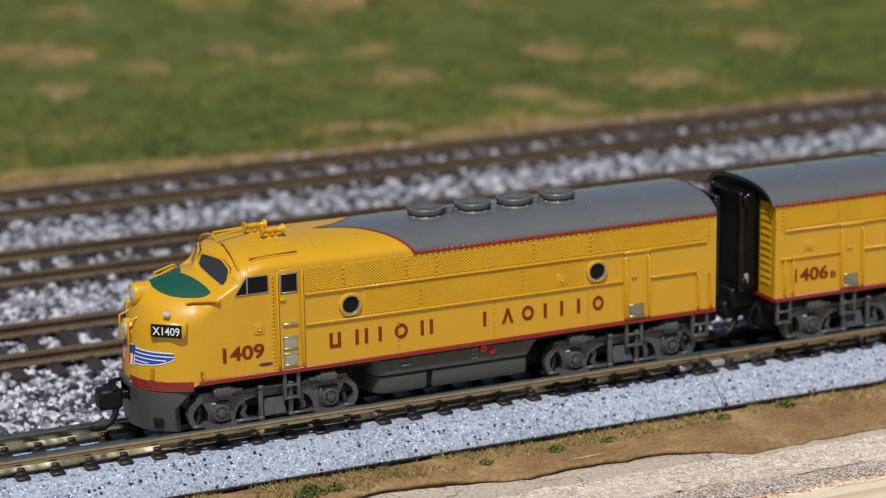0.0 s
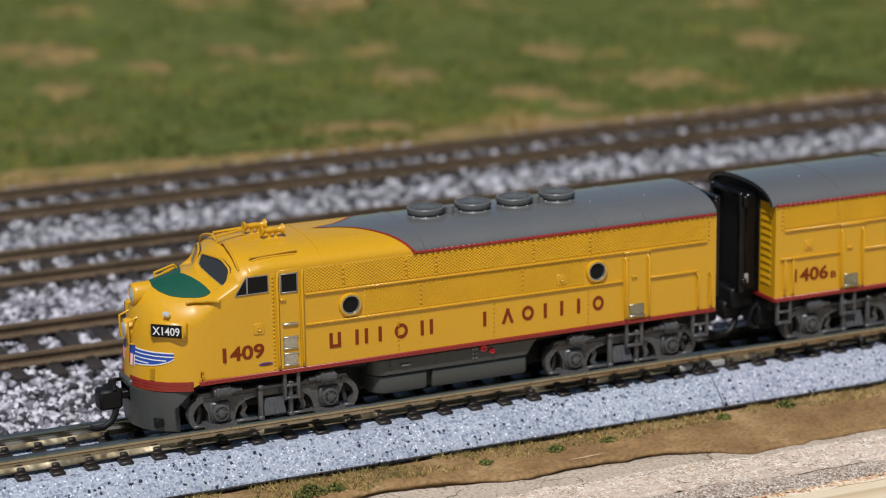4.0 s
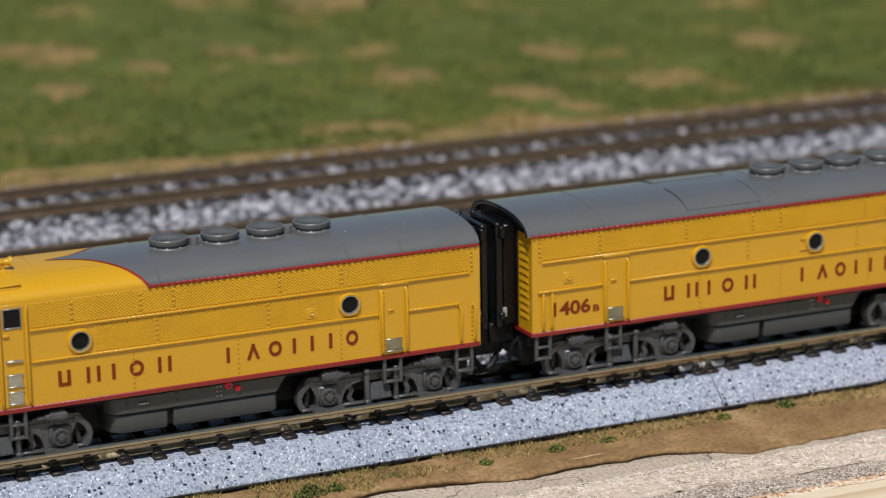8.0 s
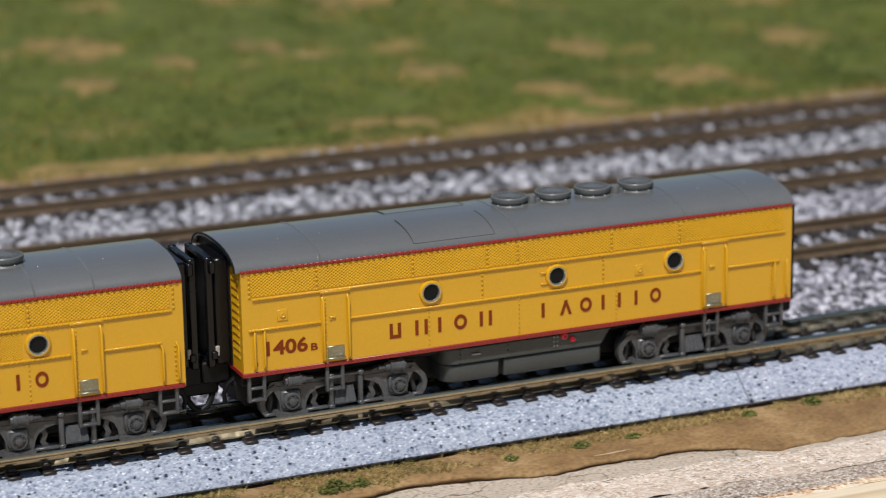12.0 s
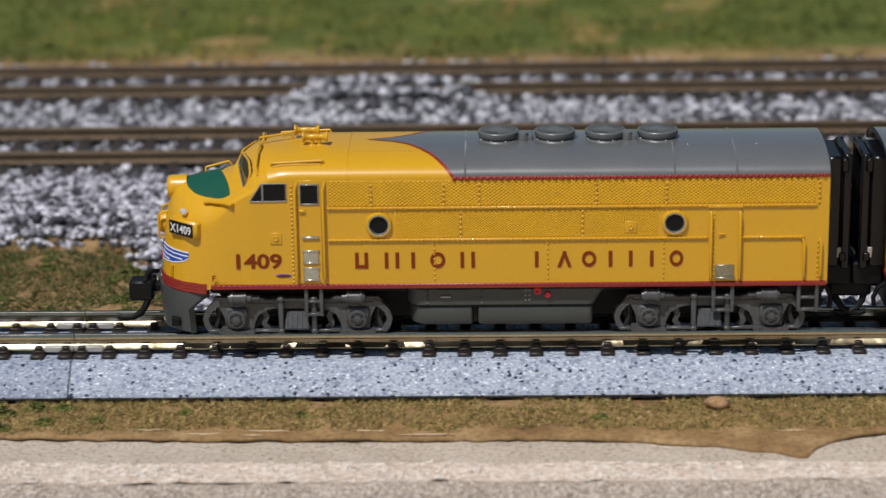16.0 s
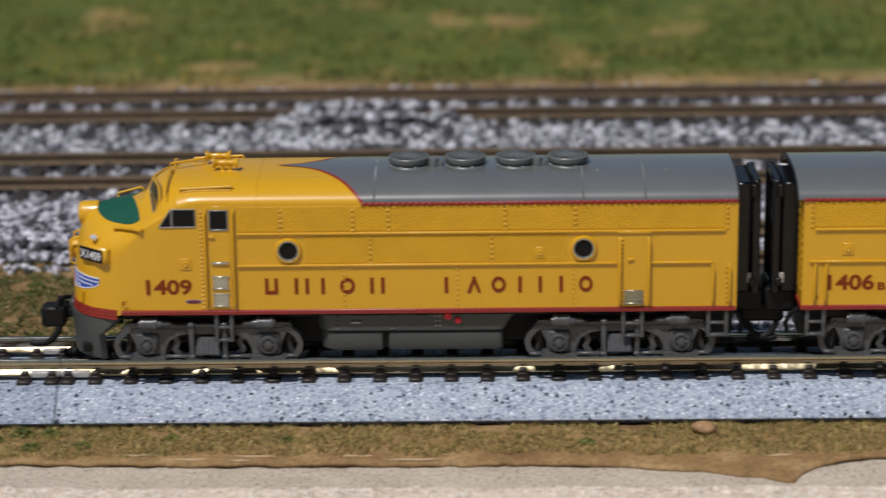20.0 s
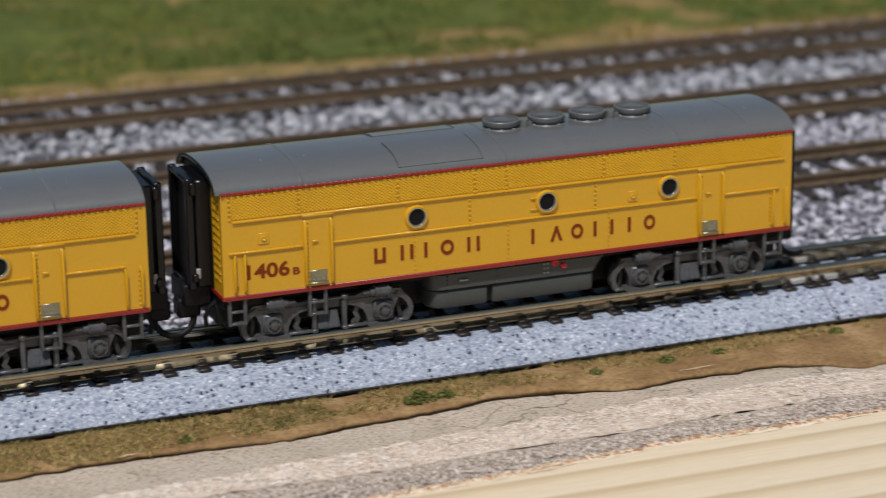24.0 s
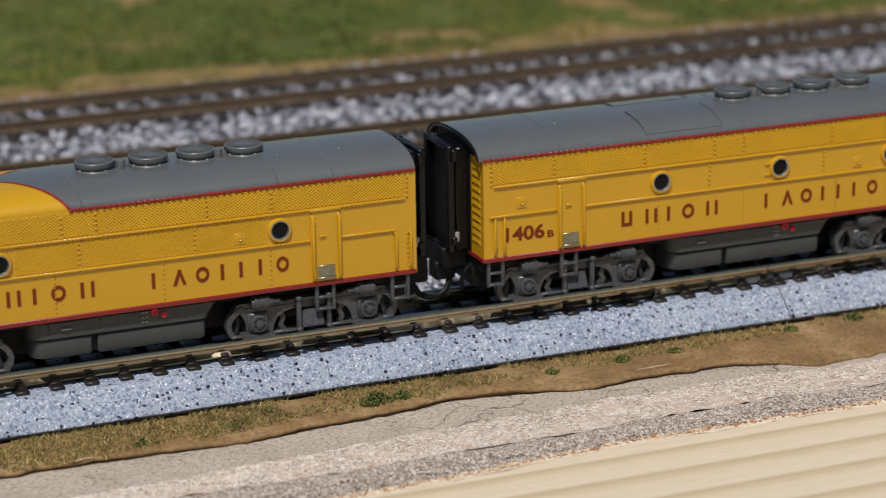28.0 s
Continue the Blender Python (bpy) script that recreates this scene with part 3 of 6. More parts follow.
tie_mesh = Geo().box(-1.0, 1.0, -7.75, 7.75, -3.4, -2.36, 0.16)
for side in (-1, 1):
    for k in (-1, 1):
        y = side * 4.87 + k * 1.0
        tie_mesh.box(-0.58, 0.58, y - 0.4, y + 0.4, -2.4, -1.48, 0.16)
        tie_mesh.box(-0.8, 0.8, y + k * 0.2 - 0.5, y + k * 0.2 + 0.5, -2.4, -2.06, 0.08)
tie_mesh = tie_mesh.mesh("sleeper", m_tie)
bed_outline = [(-10.4, -8.2), (-10.4, -6.68), (-12.8, -6.98), (-12.98, -6.7), (-12.85, -6.32), (-9.0, -3.0), (-8.6, -2.9), (8.6, -2.9), (9.0, -3.0), (12.45, -5.75), (12.75, -6.0), (12.7, -6.7), (11.6, -6.75), (11.6, -7.4)]


def track_section(x0, roadbed):
    s = thing("track_section", "section of model railway track on pale grey speckled moulded roadbed", "track", at=(x0, 0, 0), group="near track sections")
    part("roadbed", Geo().sweep(bed_outline, 0.12, SECTION - 0.12), roadbed, s, "pale blue-grey speckled plastic roadbed")
    for y in (-4.87, 4.87):
        rail = part("rail", Geo().sweep(lying(HEAD, y), 0.08, SECTION - 0.08), m_rail, s, "shiny nickel silver rail")
        part("rail_foot", Geo().sweep(lying(FOOT, y), 0.08, SECTION - 0.08), m_rail_foot, rail, "bright polished rail foot")
        out = math.copysign(1, y)
        for a, b in ((0.05, 4.3), (SECTION - 4.3, SECTION - 0.05)):
            g = Geo().box(a, b, y + out * 0.3, y + out * 1.15, -2.5, -1.55, 0.2)
            g.box(a, b, y - out * 0.3, y - out * 1.0, -2.5, -1.6, 0.2)
            part("joiner", g, m_joiner, s, "light grey plastic rail joiner")
    for x in [1.15] + [k * PITCH for k in range(1, 49)] + [SECTION - 1.15]:
        part("sleeper", tie_mesh, m_tie, s, at=(x, 0, 0))
    return s


for k in (-1, 0, 1):
    track_section(FIRST_JOINT + k * SECTION, ROADBEDS[k + 1])


# ---------------------------------------------------------------- wider tracks behind
old_tie_mesh = Geo().box(-1.25, 1.25, -15, 15, -5.0, -3.2, 0.2)
for y in (-8.65, 8.65):
    for k in (-1, 1):
        old_tie_mesh.box(-0.7, 0.7, y + k * 0.95 - 0.4, y + k * 0.95 + 0.4, -3.25, -2.85, 0.1)
old_tie_mesh = old_tie_mesh.mesh("sleeper", m_old_tie)


def back_track(y, x0, x1, label):
    s = thing("back_track", label, "track", at=(x0, y, 0), group="tracks in the background")
    for ry in (-8.65, 8.65):
        part("rail", Geo().sweep(rail_outline(ry, -1.0, 2.2, 1.0, 2.0), 0, x1 - x0), m_old_rail, s, "weathered brown rail")
    for k in range(int((x1 - x0) / 6.3)):
        part("sleeper", old_tie_mesh, m_old_tie, s, at=(3 + 6.3 * k + random.uniform(-0.25, 0.25), random.uniform(-0.4, 0.4), random.uniform(-0.1, 0.05)))


back_track(56.3, -12, 520, "weathered siding with brown rails in loose grey ballast")
back_track(106.0, -330, 520, "weathered through track with brown rails in loose grey ballast")
back_track(156.5, -330, 520, "weathered far track with brown rails beside the grass")

# ---------------------------------------------------------------- the train: body surface
def curve_of(pairs):
    xs, ys = zip(*pairs)
    return lambda x: float(np.interp(x, xs, ys))


WIDE = 9.9
cab_half = curve_of([(-93.5, 0.6), (-93.25, 2.4), (-92.6, 4.4), (-91.4, 6.3), (-89.6, 7.9), (-87, 9.1), (-84, 9.65), (-80, 9.9), (0, 9.9)])
cab_top = curve_of([(-93.5, 14.5), (-93.25, 17.2), (-92.6, 19.6), (-91.8, 20.9), (-90.6, 21.6), (-87, 22.2), (-83.3, 22.8), (-82.7, 23.3), (-82.0, 24.4), (-81.1, 25.4), (-80.2, 26.0), (-79.0, 26.4), (-77, 26.7), (-73, 26.9), (0, 26.9)])
cab_shoulder = curve_of([(-93.5, 12), (-92.6, 13.8), (-91.4, 14.8), (-89, 15.8), (-85, 17.2), (-83, 19.0), (-81, 21.8), (-79, 23.4), (-76, 24.0), (0, 24.0)])
cab_sill = curve_of([(-93.5, 7.2), (-86.5, 7.4), (-85.5, 8.3), (0, 8.3)])


def glass_x(y, z):
    """The plane of a windscreen pane."""
    return -90.86 + 0.31 * abs(y) + 0.36 * z


def rounded(points, times=2, cut=0.25):
    """Cuts the corners of a closed outline."""
    for _ in range(times):
        points = [tuple(p + (q - p) * f for p, q in zip(a, b)) for a, b in zip(points, points[1:] + points[:1]) for f in (cut, 1 - cut)]
    return points


PANE = rounded([(0.6, 23.6), (0.5, 25.45), (5.2, 25.45), (7.85, 24.35), (8.15, 22.0), (7.3, 21.75), (4.0, 22.6)], 2, 0.14)


def inside(points, y, z):
    odd = False
    for (a, b), (c, d) in zip(points, points[1:] + points[:1]):
        if (b > z) != (d > z) and y < a + (z - b) * (c - a) / (d - b):
            odd = not odd
    return odd


SWEEP = curve_of([(-91, 0), (-83.5, 2.1), (-79.5, 2.1), (-73, 0), (0, 0)])


class Skin:
    """The outer surface of a car body: x along it, v from 0 at the sill over 1 at the shoulder to 2 at the crown."""

    def __init__(self, half, top, shoulder, sill):
        self.half, self.top, self.shoulder, self.sill = half, top, shoulder, sill

    def at(self, x, v, side=-1):
        w, s = self.half(x), self.shoulder(x)
        if v <= 1:
            y, z = w, self.sill(x) + (s - self.sill(x)) * v
        else:
            a = (v - 1) * math.pi / 2
            k = min(1.0, max(0.0, (-82.5 - x) / 3))           # the hood is rounder than the roof
            y, z = w * max(0.0, math.cos(a)) ** (0.82 + 0.3 * k), s + (self.top(x) - s) * math.sin(a)
        lean = 0.085 * min(1.0, max(0.0, (-84 - x) / 7))     # the nose leans back as it rises
        swept = SWEEP(x) * min(1.0, max(0.0, (z - 20.5) / 2))  # the windscreens run back towards the sides
        x += lean * (z - 8.3) + swept * (y / WIDE) ** 1.2
        if -84 < x < -77 and z > 21 and inside(PANE, y, z):
            x = max(x, glass_x(y, z) + 0.5)                   # the glass sits in a shallow recess
        return Vector((x, side * y, z))

    def point(self, x, v, side=-1, off=0.0):
        p = self.at(x, v, side)
        if not off:
            return p
        e = 0.04
        dx = self.at(x + e, v, side) - self.at(x - e, v, side)
        dv = self.at(x, min(2, v + e), side) - self.at(x, max(0, v - e), side)
        n = dv.cross(dx)
        if n.length < 1e-9:
            n = Vector((0, side, 0))
        n.normalize()
        if n.y * side < -0.05 or (abs(n.y) <= 0.05 and n.z < 0):
            n = -n
        return p + n * off

    def level(self, x, z):
        """v at a height."""
        s = self.shoulder(x)
        if z <= s:
            return (z - self.sill(x)) / (s - self.sill(x))
        return 1 + math.asin(min(1.0, (z - s) / max(1e-6, self.top(x) - s))) * 2 / math.pi

    def patch(self, xs, low, high, n, side=-1, off=0.1, thick=0.12):
        """A thin plate that follows the surface between two lines low(x), high(x) of v."""
        g, m, k = Geo(), len(xs), n + 1
        for lift in (off, off - thick):
            g.v += [tuple(self.point(x, low(x) + (high(x) - low(x)) * j / n, side, lift)) for x in xs for j in range(k)]
        top = [(i * k + j, (i + 1) * k + j, (i + 1) * k + j + 1, i * k + j + 1) for i in range(m - 1) for j in range(n)]
        under = [tuple(q + m * k for q in reversed(f)) for f in top]
        rim = [(i, 0) for i in range(m)] + [(m - 1, j) for j in range(1, k)] + [(i, n) for i in range(m - 2, -1, -1)] + [(0, j) for j in range(n - 1, 0, -1)]
        ids = [i * k + j for i, j in rim]
        walls = [(ids[i], ids[(i + 1) % len(ids)], ids[(i + 1) % len(ids)] + m * k, ids[i] + m * k) for i in range(len(ids))]
        g.f += top + under + walls
        return g

    def shell(self, xs, cap_front, cap_back, vs=None, off=0.0):
        vs = vs or [0, 0.25, 0.5, 0.75, 0.9, 1.0] + [1 + (k + 1) / 44 for k in range(44)]
        ring = [(v, -1) for v in vs] + [(v, 1) for v in reversed(vs[:-1])]
        g, n = Geo(), len(ring)
        g.v = [tuple(self.point(x, v, s, off)) for x in xs for v, s in ring]
        g.f = [(i * n + j, (i + 1) * n + j, (i + 1) * n + j + 1, i * n + j + 1) for i in range(len(xs) - 1) for j in range(n - 1)]
        g.f += [(i * n, i * n + n - 1, (i + 1) * n + n - 1, (i + 1) * n) for i in range(len(xs) - 1)]
        if cap_front:
            g.f.append(tuple(range(n)))
        if cap_back:
            g.f.append(tuple((len(xs) - 1) * n + j for j in range(n)))
        return g


def span(a, b, n):
    return [a + (b - a) * i / n for i in range(n + 1)]


def rivets(line_points, step, size=0.16):
    """A row of small rivet heads along a line on the near or far side."""
    g = Geo()
    (ax, ay, az), (bx, by, bz) = line_points
    length = math.dist((ax, ay, az), (bx, by, bz))
    out = math.copysign(1, ay)
    for i in range(int(length / step) + 1):
        f = i * step / length
        x, y, z = ax + (bx - ax) * f, ay + (by - ay) * f, az + (bz - az) * f
        s = size
        g.add([(x - s, y, z - s), (x + s, y, z - s), (x + s, y, z + s), (x - s, y, z + s), (x, y + out * s * 1.1, z)], [(0, 1, 4), (1, 2, 4), (2, 3, 4), (3, 0, 4)])
    return g


def roof_dots(skin, pairs, size=0.14):
    """Rivet heads on the curved roof, at (x, v) pairs, on both sides."""
    g = Geo()
    for x, v in pairs:
        for side in (-1, 1):
            p, q = skin.point(x, v, side, 0.07), skin.point(x, v, side, 0.07 + size)
            a, b = skin.point(x, min(1.99, v + 0.02), side, 0.07) - p, Vector((size, 0, 0))
            a = a.normalized() * size
            g.add([p - a - b, p + a - b, p + a + b, p - a + b, q], [(0, 1, 4), (1, 2, 4), (2, 3, 4), (3, 0, 4)])
    return g


def grab_iron(points, r=0.17):
    return Geo().tube(points, r, 10)


def porthole(x, z, body, y=-WIDE):
    s = math.copysign(1, y)
    ring = Geo().lathe([(1.45, 0.02), (1.45, 0.42), (1.55, 0.48), (1.74, 0.4), (1.84, 0.2), (1.88, -0.1)], (0, 0, 0), "Y", 32)
    if s < 0:
        ring = ring.mirrored()
    window = part("porthole", ring, m_yellow, body, "round window with a raised rim", (x, y, z))
    inner = Geo().lathe([(1.22, 0.03), (1.24, 0.3), (1.34, 0.46), (1.47, 0.46), (1.47, 0.05)], (0, 0, 0), "Y", 32)
    part("rim", inner if s > 0 else inner.mirrored(), m_silver, window, "silver window rim")
    pane = Geo().lathe([(1.3, 0.03), (1.3, 0.08), (0.02, 0.09)], (0, 0, 0), "Y", 28)
    part("pane", pane if s > 0 else pane.mirrored(), m_glass, window, "dark glass")


def louvre_latch(x, z, body, y=-WIDE):
    s = math.copysign(1, y)
    g = Geo().box(x - 0.8, x + 0.8, y - 0.05 * s, y + 0.16 * s, z - 0.85, z + 0.8, 0.06)
    k = Geo().lathe([(0.42, 0), (0.42, 0.3), (0.28, 0.36), (0.2, 0.28)], (x, y, z), "Y", 14)
    box = part("filler_cap", g, m_yellow, body)
    part("cap", k if s > 0 else k.mirrored().turned(Matrix.Translation((0, 2 * y, 0))), m_yellow, box)


def side_door(x0, x1, z0, z1, body, y=-WIDE, step_plate=True):
    """A body-side door with its handrails, latch and bright kick plate."""
    s = math.copysign(1, y)
    door = part("side_door", Geo().box(x0, x1, y - 0.1 * s, y + 0.14 * s, z0, z1, 0.08), m_yellow, body)
    part("drip_strip", Geo().box(x0 - 0.25, x1 + 0.25, y - 0.1 * s, y + 0.4 * s, z1 - 0.05, z1 + 0.28, 0.06), m_yellow, door)
    part("latch", Geo().box(x0 + 1.2, x0 + 2.1, y + 0.1 * s, y + 0.42 * s, (z0 + z1) / 2 + 1.4, (z0 + z1) / 2 + 1.65, 0.05).box(x0 + 1.2, x0 + 1.5, y + 0.1 * s, y + 0.36 * s, (z0 + z1) / 2 + 1.1, (z0 + z1) / 2 + 1.7, 0.05), m_yellow, door)
    for x in (x0 + 0.15, x1 - 0.1):
        rail = grab_iron([(x, y, z0 + 0.2), (x, y + 0.55 * s, z0 + 0.6), (x, y + 0.55 * s, z1 - 1.3), (x, y, z1 - 0.7)], 0.2)
        part("handrail", rail, m_yellow, door)
    part("seam_strip", rivets([(x0 + 0.55, y + 0.14 * s, z0 + 0.4), (x0 + 0.55, y + 0.14 * s, z1 - 0.6)], 0.62), m_yellow, door)
    if step_plate:
        plate = part("kick_plate", Geo().box((x0 + x1) / 2 - 1.35, (x0 + x1) / 2 + 1.3, y + 0.1 * s, y + 0.26 * s, z0 + 0.5, z0 + 2.4, 0.08).box((x0 + x1) / 2 - 1.45, (x0 + x1) / 2 + 1.4, y + 0.1 * s, y + 0.55 * s, z0 + 0.35, z0 + 0.68, 0.08), m_plate, door, "tarnished silver step plate")
        for k in range(3):
            part("bolt", Geo().lathe([(0.14, 0), (0.14, 0.12), (0.05, 0.16)], ((x0 + x1) / 2 - 0.8 + 0.75 * k, 0, z0 + 1.1), "Y", 8).turned(Matrix.Translation((0, y + 0.3 * s, 0)) @ Matrix.Diagonal((1, s, 1, 1))), m_silver, plate)


def side_ladder(x0, x1, z0, z1, body, y):
    s = math.copysign(1, y)
    g = Geo()
    for x in (x0, x1):
        g.box(x - 0.27, x + 0.27, y - 0.45 * s, y + 0.12 * s, z0, z1, 0.08)
    for z in (z0 + 0.25, (z0 + z1) / 2):
        g.box(x0, x1, y - 0.8 * s, y + 0.1 * s, z - 0.18, z + 0.18, 0.06)
    part("ladder", g, m_truck, body, "grey sill step")


def roof_fan(x, body, z=26.82):
    fan = part("roof_fan", Geo().lathe([(2.55, -1.2), (2.55, 0.5), (2.6, 0.6), (2.8, 0.62), (2.86, 0.7), (2.86, 1.28), (2.78, 1.38), (2.6, 1.4), (2.56, 1.22), (0.75, 1.22), (0.7, 1.42), (0.05, 1.42)], (0, 0, 0), "Z", 40), m_fan, body, "round ribbed grey cooling fan housing", (x, 0, z))
    part("fan_base", Geo().lathe([(2.95, -0.6), (2.95, 0.05), (2.78, 0.24), (2.5, 0.28)], (0, 0, 0), "Z", 36), m_fan, fan)
    blades = Geo()
    for k in range(40):
        blades.box(0.72, 2.58, -0.075, 0.075, 1.2, 1.41, 0)
        turn = Matrix.Rotation(2 * math.pi * k / 40, 4, "Z")
        blades.v[-8:] = [tuple(turn @ Vector(p)) for p in blades.v[-8:]]
    part("fan_grille", blades, m_fan, fan)
    for k in range(8):
        a = 2 * math.pi * (k + 0.5) / 8
        part("bracket", Geo().box(-0.22, 0.22, 2.35, 2.8, -0.3, 0.36, 0.08).turned(Matrix.Rotation(a, 4, "Z")), m_rim, fan)


def fan_box(x, body, z=27.0):
    part("roof_vent", Geo().lathe([(0.75, -0.5), (0.75, 1.1), (0.5, 1.25)], (x - 0.45, -1.2, z), "Z", 14).box(x - 0.9, x + 0.9, -1.6, 1.6, z - 0.5, z + 0.7, 0.15), m_grey, body)


# ---------------------------------------------------------------- the train: trucks
def band(points, wide):
    """An (x, z) outline of even width along a line of points."""
    left, right = [], []
    for i, (x, z) in enumerate(points):
        (ax, az), (bx, bz) = points[max(i - 1, 0)], points[min(i + 1, len(points) - 1)]
        d = math.hypot(bx - ax, bz - az)
        nx, nz = -(bz - az) / d * wide / 2, (bx - ax) / d * wide / 2
        left.append((x + nx, z + nz))
        right.append((x - nx, z - nz))
    return left + right[::-1]


def half_frame():
    """The side beam of a truck and its pedestals, arms and foot plates."""
    y0, y1 = -8.6, -7.3
    beam = Geo().prism([(-12.0, 5.6), (-11.4, 6.4), (-5.4, 6.5), (-4.2, 6.0), (4.2, 6.0), (5.4, 6.5), (11.4, 6.4), (12.0, 5.6), (10.8, 5.1), (4.0, 4.75), (-4.0, 4.75), (-10.8, 5.1)], y0 + 0.3, y1)
    pieces = [("top_flange", Geo().box(-4.6, 4.6, y0, y1, 5.95, 6.25, 0.1))]
    for c in (-8.5, 8.5):
        k = 1 if c > 0 else -1                                # outwards from the middle of the truck
        web = [(-1.6, 1.6), (-2.3, 1.7), (-2.5, 2.8), (-3.0, 3.8), (-4.0, 4.5), (-5.4, 4.85), (-5.4, 5.5), (2.9, 5.7), (2.3, 4.6), (1.75, 3.4), (1.6, 1.6)]
        pieces.append(("pedestal", Geo().prism([(c + k * x, z) for x, z in web], y0 + 0.15, y1)))
        pieces.append(("journal_guide", Geo().box(c - 1.55, c + 1.55, y0 - 0.35, y0 + 0.3, 2.3, 5.0, 0.25)))
        pieces.append(("foot_plate", Geo().prism([(c - 2.5, 1.5), (c - 2.3, 1.15), (c + 2.3, 1.15), (c + 2.5, 1.5), (c + 2.2, 1.75), (c - 2.2, 1.75)], y0 - 0.6, y1 + 0.4)))
        pieces.append(("outer_arm", Geo().prism([(c + k * x, z) for x, z in band([(2.2, 5.7), (3.3, 5.2), (4.1, 4.3), (4.45, 3.3), (4.2, 2.3), (3.6, 1.45)], 0.8)], y0 + 0.05, y1 + 0.2)))
        for a, b in ((2.4, 4.1), (-2.4, -5.9)):
            pieces.append(("brake_beam", Geo().box(min(c + k * a, c + k * b), max(c + k * a, c + k * b), y0 - 0.1, y0 + 0.6, 1.35, 1.75, 0.1)))
        pieces.append(("brake_hanger", Geo().prism([(c - k * x, z) for x, z in band([(3.6, 4.6), (4.1, 3.4), (3.7, 2.4), (4.3, 1.5)], 0.75)], y0 + 0.7, y1 + 0.5)))
    return beam, pieces


def truck(name, x, parent):
    beam, pieces = half_frame()
    t = part(name, beam, m_truck, parent, "grey four-wheel truck", (x, 0, 0))
    part("side_frame", beam.mirrored(), m_truck, t)
    for label, g in pieces:
        part(label, g, m_truck, t)
        part(label, g.mirrored(), m_truck, t)
    part("bolster", Geo().box(-11, 11, -5.8, 5.8, 3.0, 6.6, 0.4), m_dull_black, t)
    wheels = []
    for c in (-8.5, 8.5):
        k = 1 if c > 0 else -1
        for s in (-1, 1):
            journal = Geo().lathe([(1.3, 0), (1.3, 0.6), (1.2, 0.75), (1.0, 0.78), (0.95, 0.55), (0.62, 0.55), (0.6, 0.95), (0.4, 1.05), (0.05, 1.06)], (c, 8.8, 3.45), "Y", 20)
            for i in range(6):
                a = math.pi * i / 3
                journal.box(c + 0.78 * math.cos(a) - 0.12, c + 0.78 * math.cos(a) + 0.12, 9.3, 9.62, 3.45 + 0.78 * math.sin(a) - 0.12, 3.45 + 0.78 * math.sin(a) + 0.12, 0.03)
            part("journal_box", journal if s > 0 else journal.mirrored(), m_truck, t)
            cyl = Geo().lathe([(0.35, -1.5), (0.7, -1.45), (0.75, -1.15), (0.98, -1.1), (1.0, -0.75), (0.92, -0.7), (0.92, 0.75), (1.0, 0.8), (1.0, 1.05), (0.68, 1.1), (0.62, 1.75), (0.42, 1.85), (0.38, 2.9), (0.1, 2.95)], (0, 0, 0), "X", 18)
            cyl = cyl.turned(Matrix.Translation((c - 0.4 * k, 9.0, 6.55)) @ Matrix.Diagonal((-k, 1, 1, 1)))
            part("brake_cylinder", cyl if s > 0 else cyl.mirrored(), m_truck, t)
            lug = Geo().box(c - 0.4 * k - 0.5, c - 0.4 * k + 0.5, 8.0, 9.3, 5.3, 6.0, 0.15)
            part("cylinder_lug", lug if s > 0 else lug.mirrored(), m_truck, t)
            shoe = Geo().tube([(c + k * 2.9, 7.2, 4.9), (c + k * 2.65, 7.3, 3.6), (c + k * 3.2, 7.4, 1.8)], [0.3, 0.42, 0.4], 8)
            part("brake_shoe", shoe if s > 0 else shoe.mirrored(), m_shaded_shoe, t)
        wheelset = Geo()
        for s in (-1, 1):
            wheelset.lathe([(0.5, 4.0 * s), (2.0, 4.0 * s), (2.2, 3.9 * s), (3.3, 3.95 * s), (3.35, 4.45 * s), (2.85, 4.65 * s), (2.8, 6.0 * s), (2.2, 6.05 * s), (2.0, 5.8 * s), (0.6, 5.8 * s), (0.5, 6.6 * s)], (0, 0, 0), "Y", 28)
        wheelset.lathe([(0.5, -7), (0.5, 7)], (0, 0, 0), "Y", 10)
        wheels.append(part("wheelset", wheelset, m_wheel, t, "blackened metal wheels on an axle, darkened further as if shaded", (c, 0, 2.85)))
    for s in (-1, 1):
        for hx in (-2.25, 2.4):
            hanger = Geo().box(hx - 0.36, hx + 0.36, 8.5, 9.2, 1.6, 6.4, 0.15).box(hx - 0.5, hx + 0.5, 8.4, 9.4, 6.0, 6.8, 0.2).box(hx - 0.45, hx + 0.45, 8.4, 9.4, 1.4, 2.0, 0.15)
            part("spring_hanger", hanger if s > 0 else hanger.mirrored(), m_truck, t)
        rod = Geo().tube([(-2.2, 8.9, 6.3), (2.4, 8.9, 6.3)], 0.24, 8)
        part("tie_rod", rod if s > 0 else rod.mirrored(), m_truck, t)
        plate = Geo().add([(-1.6, 8.2, 4.3), (1.5, 8.2, 4.3), (1.6, 9.15, 2.1), (-1.75, 9.15, 2.1), (-1.6, 8.0, 3.9), (1.5, 8.0, 3.9), (1.6, 8.9, 1.8), (-1.75, 8.9, 1.8)], [(0, 1, 2, 3), (4, 5, 6, 7), (0, 1, 5, 4), (1, 2, 6, 5), (2, 3, 7, 6), (3, 0, 4, 7)])
        spring = part("spring_plate", plate if s > 0 else plate.mirrored(), m_truck, t, "slanting grey spring plank")
        for i in range(5):
            rib = Geo().tube([(-1.4 + 0.68 * i, 8.22, 4.32), (-1.45 + 0.7 * i, 9.17, 2.12)], 0.1, 5)
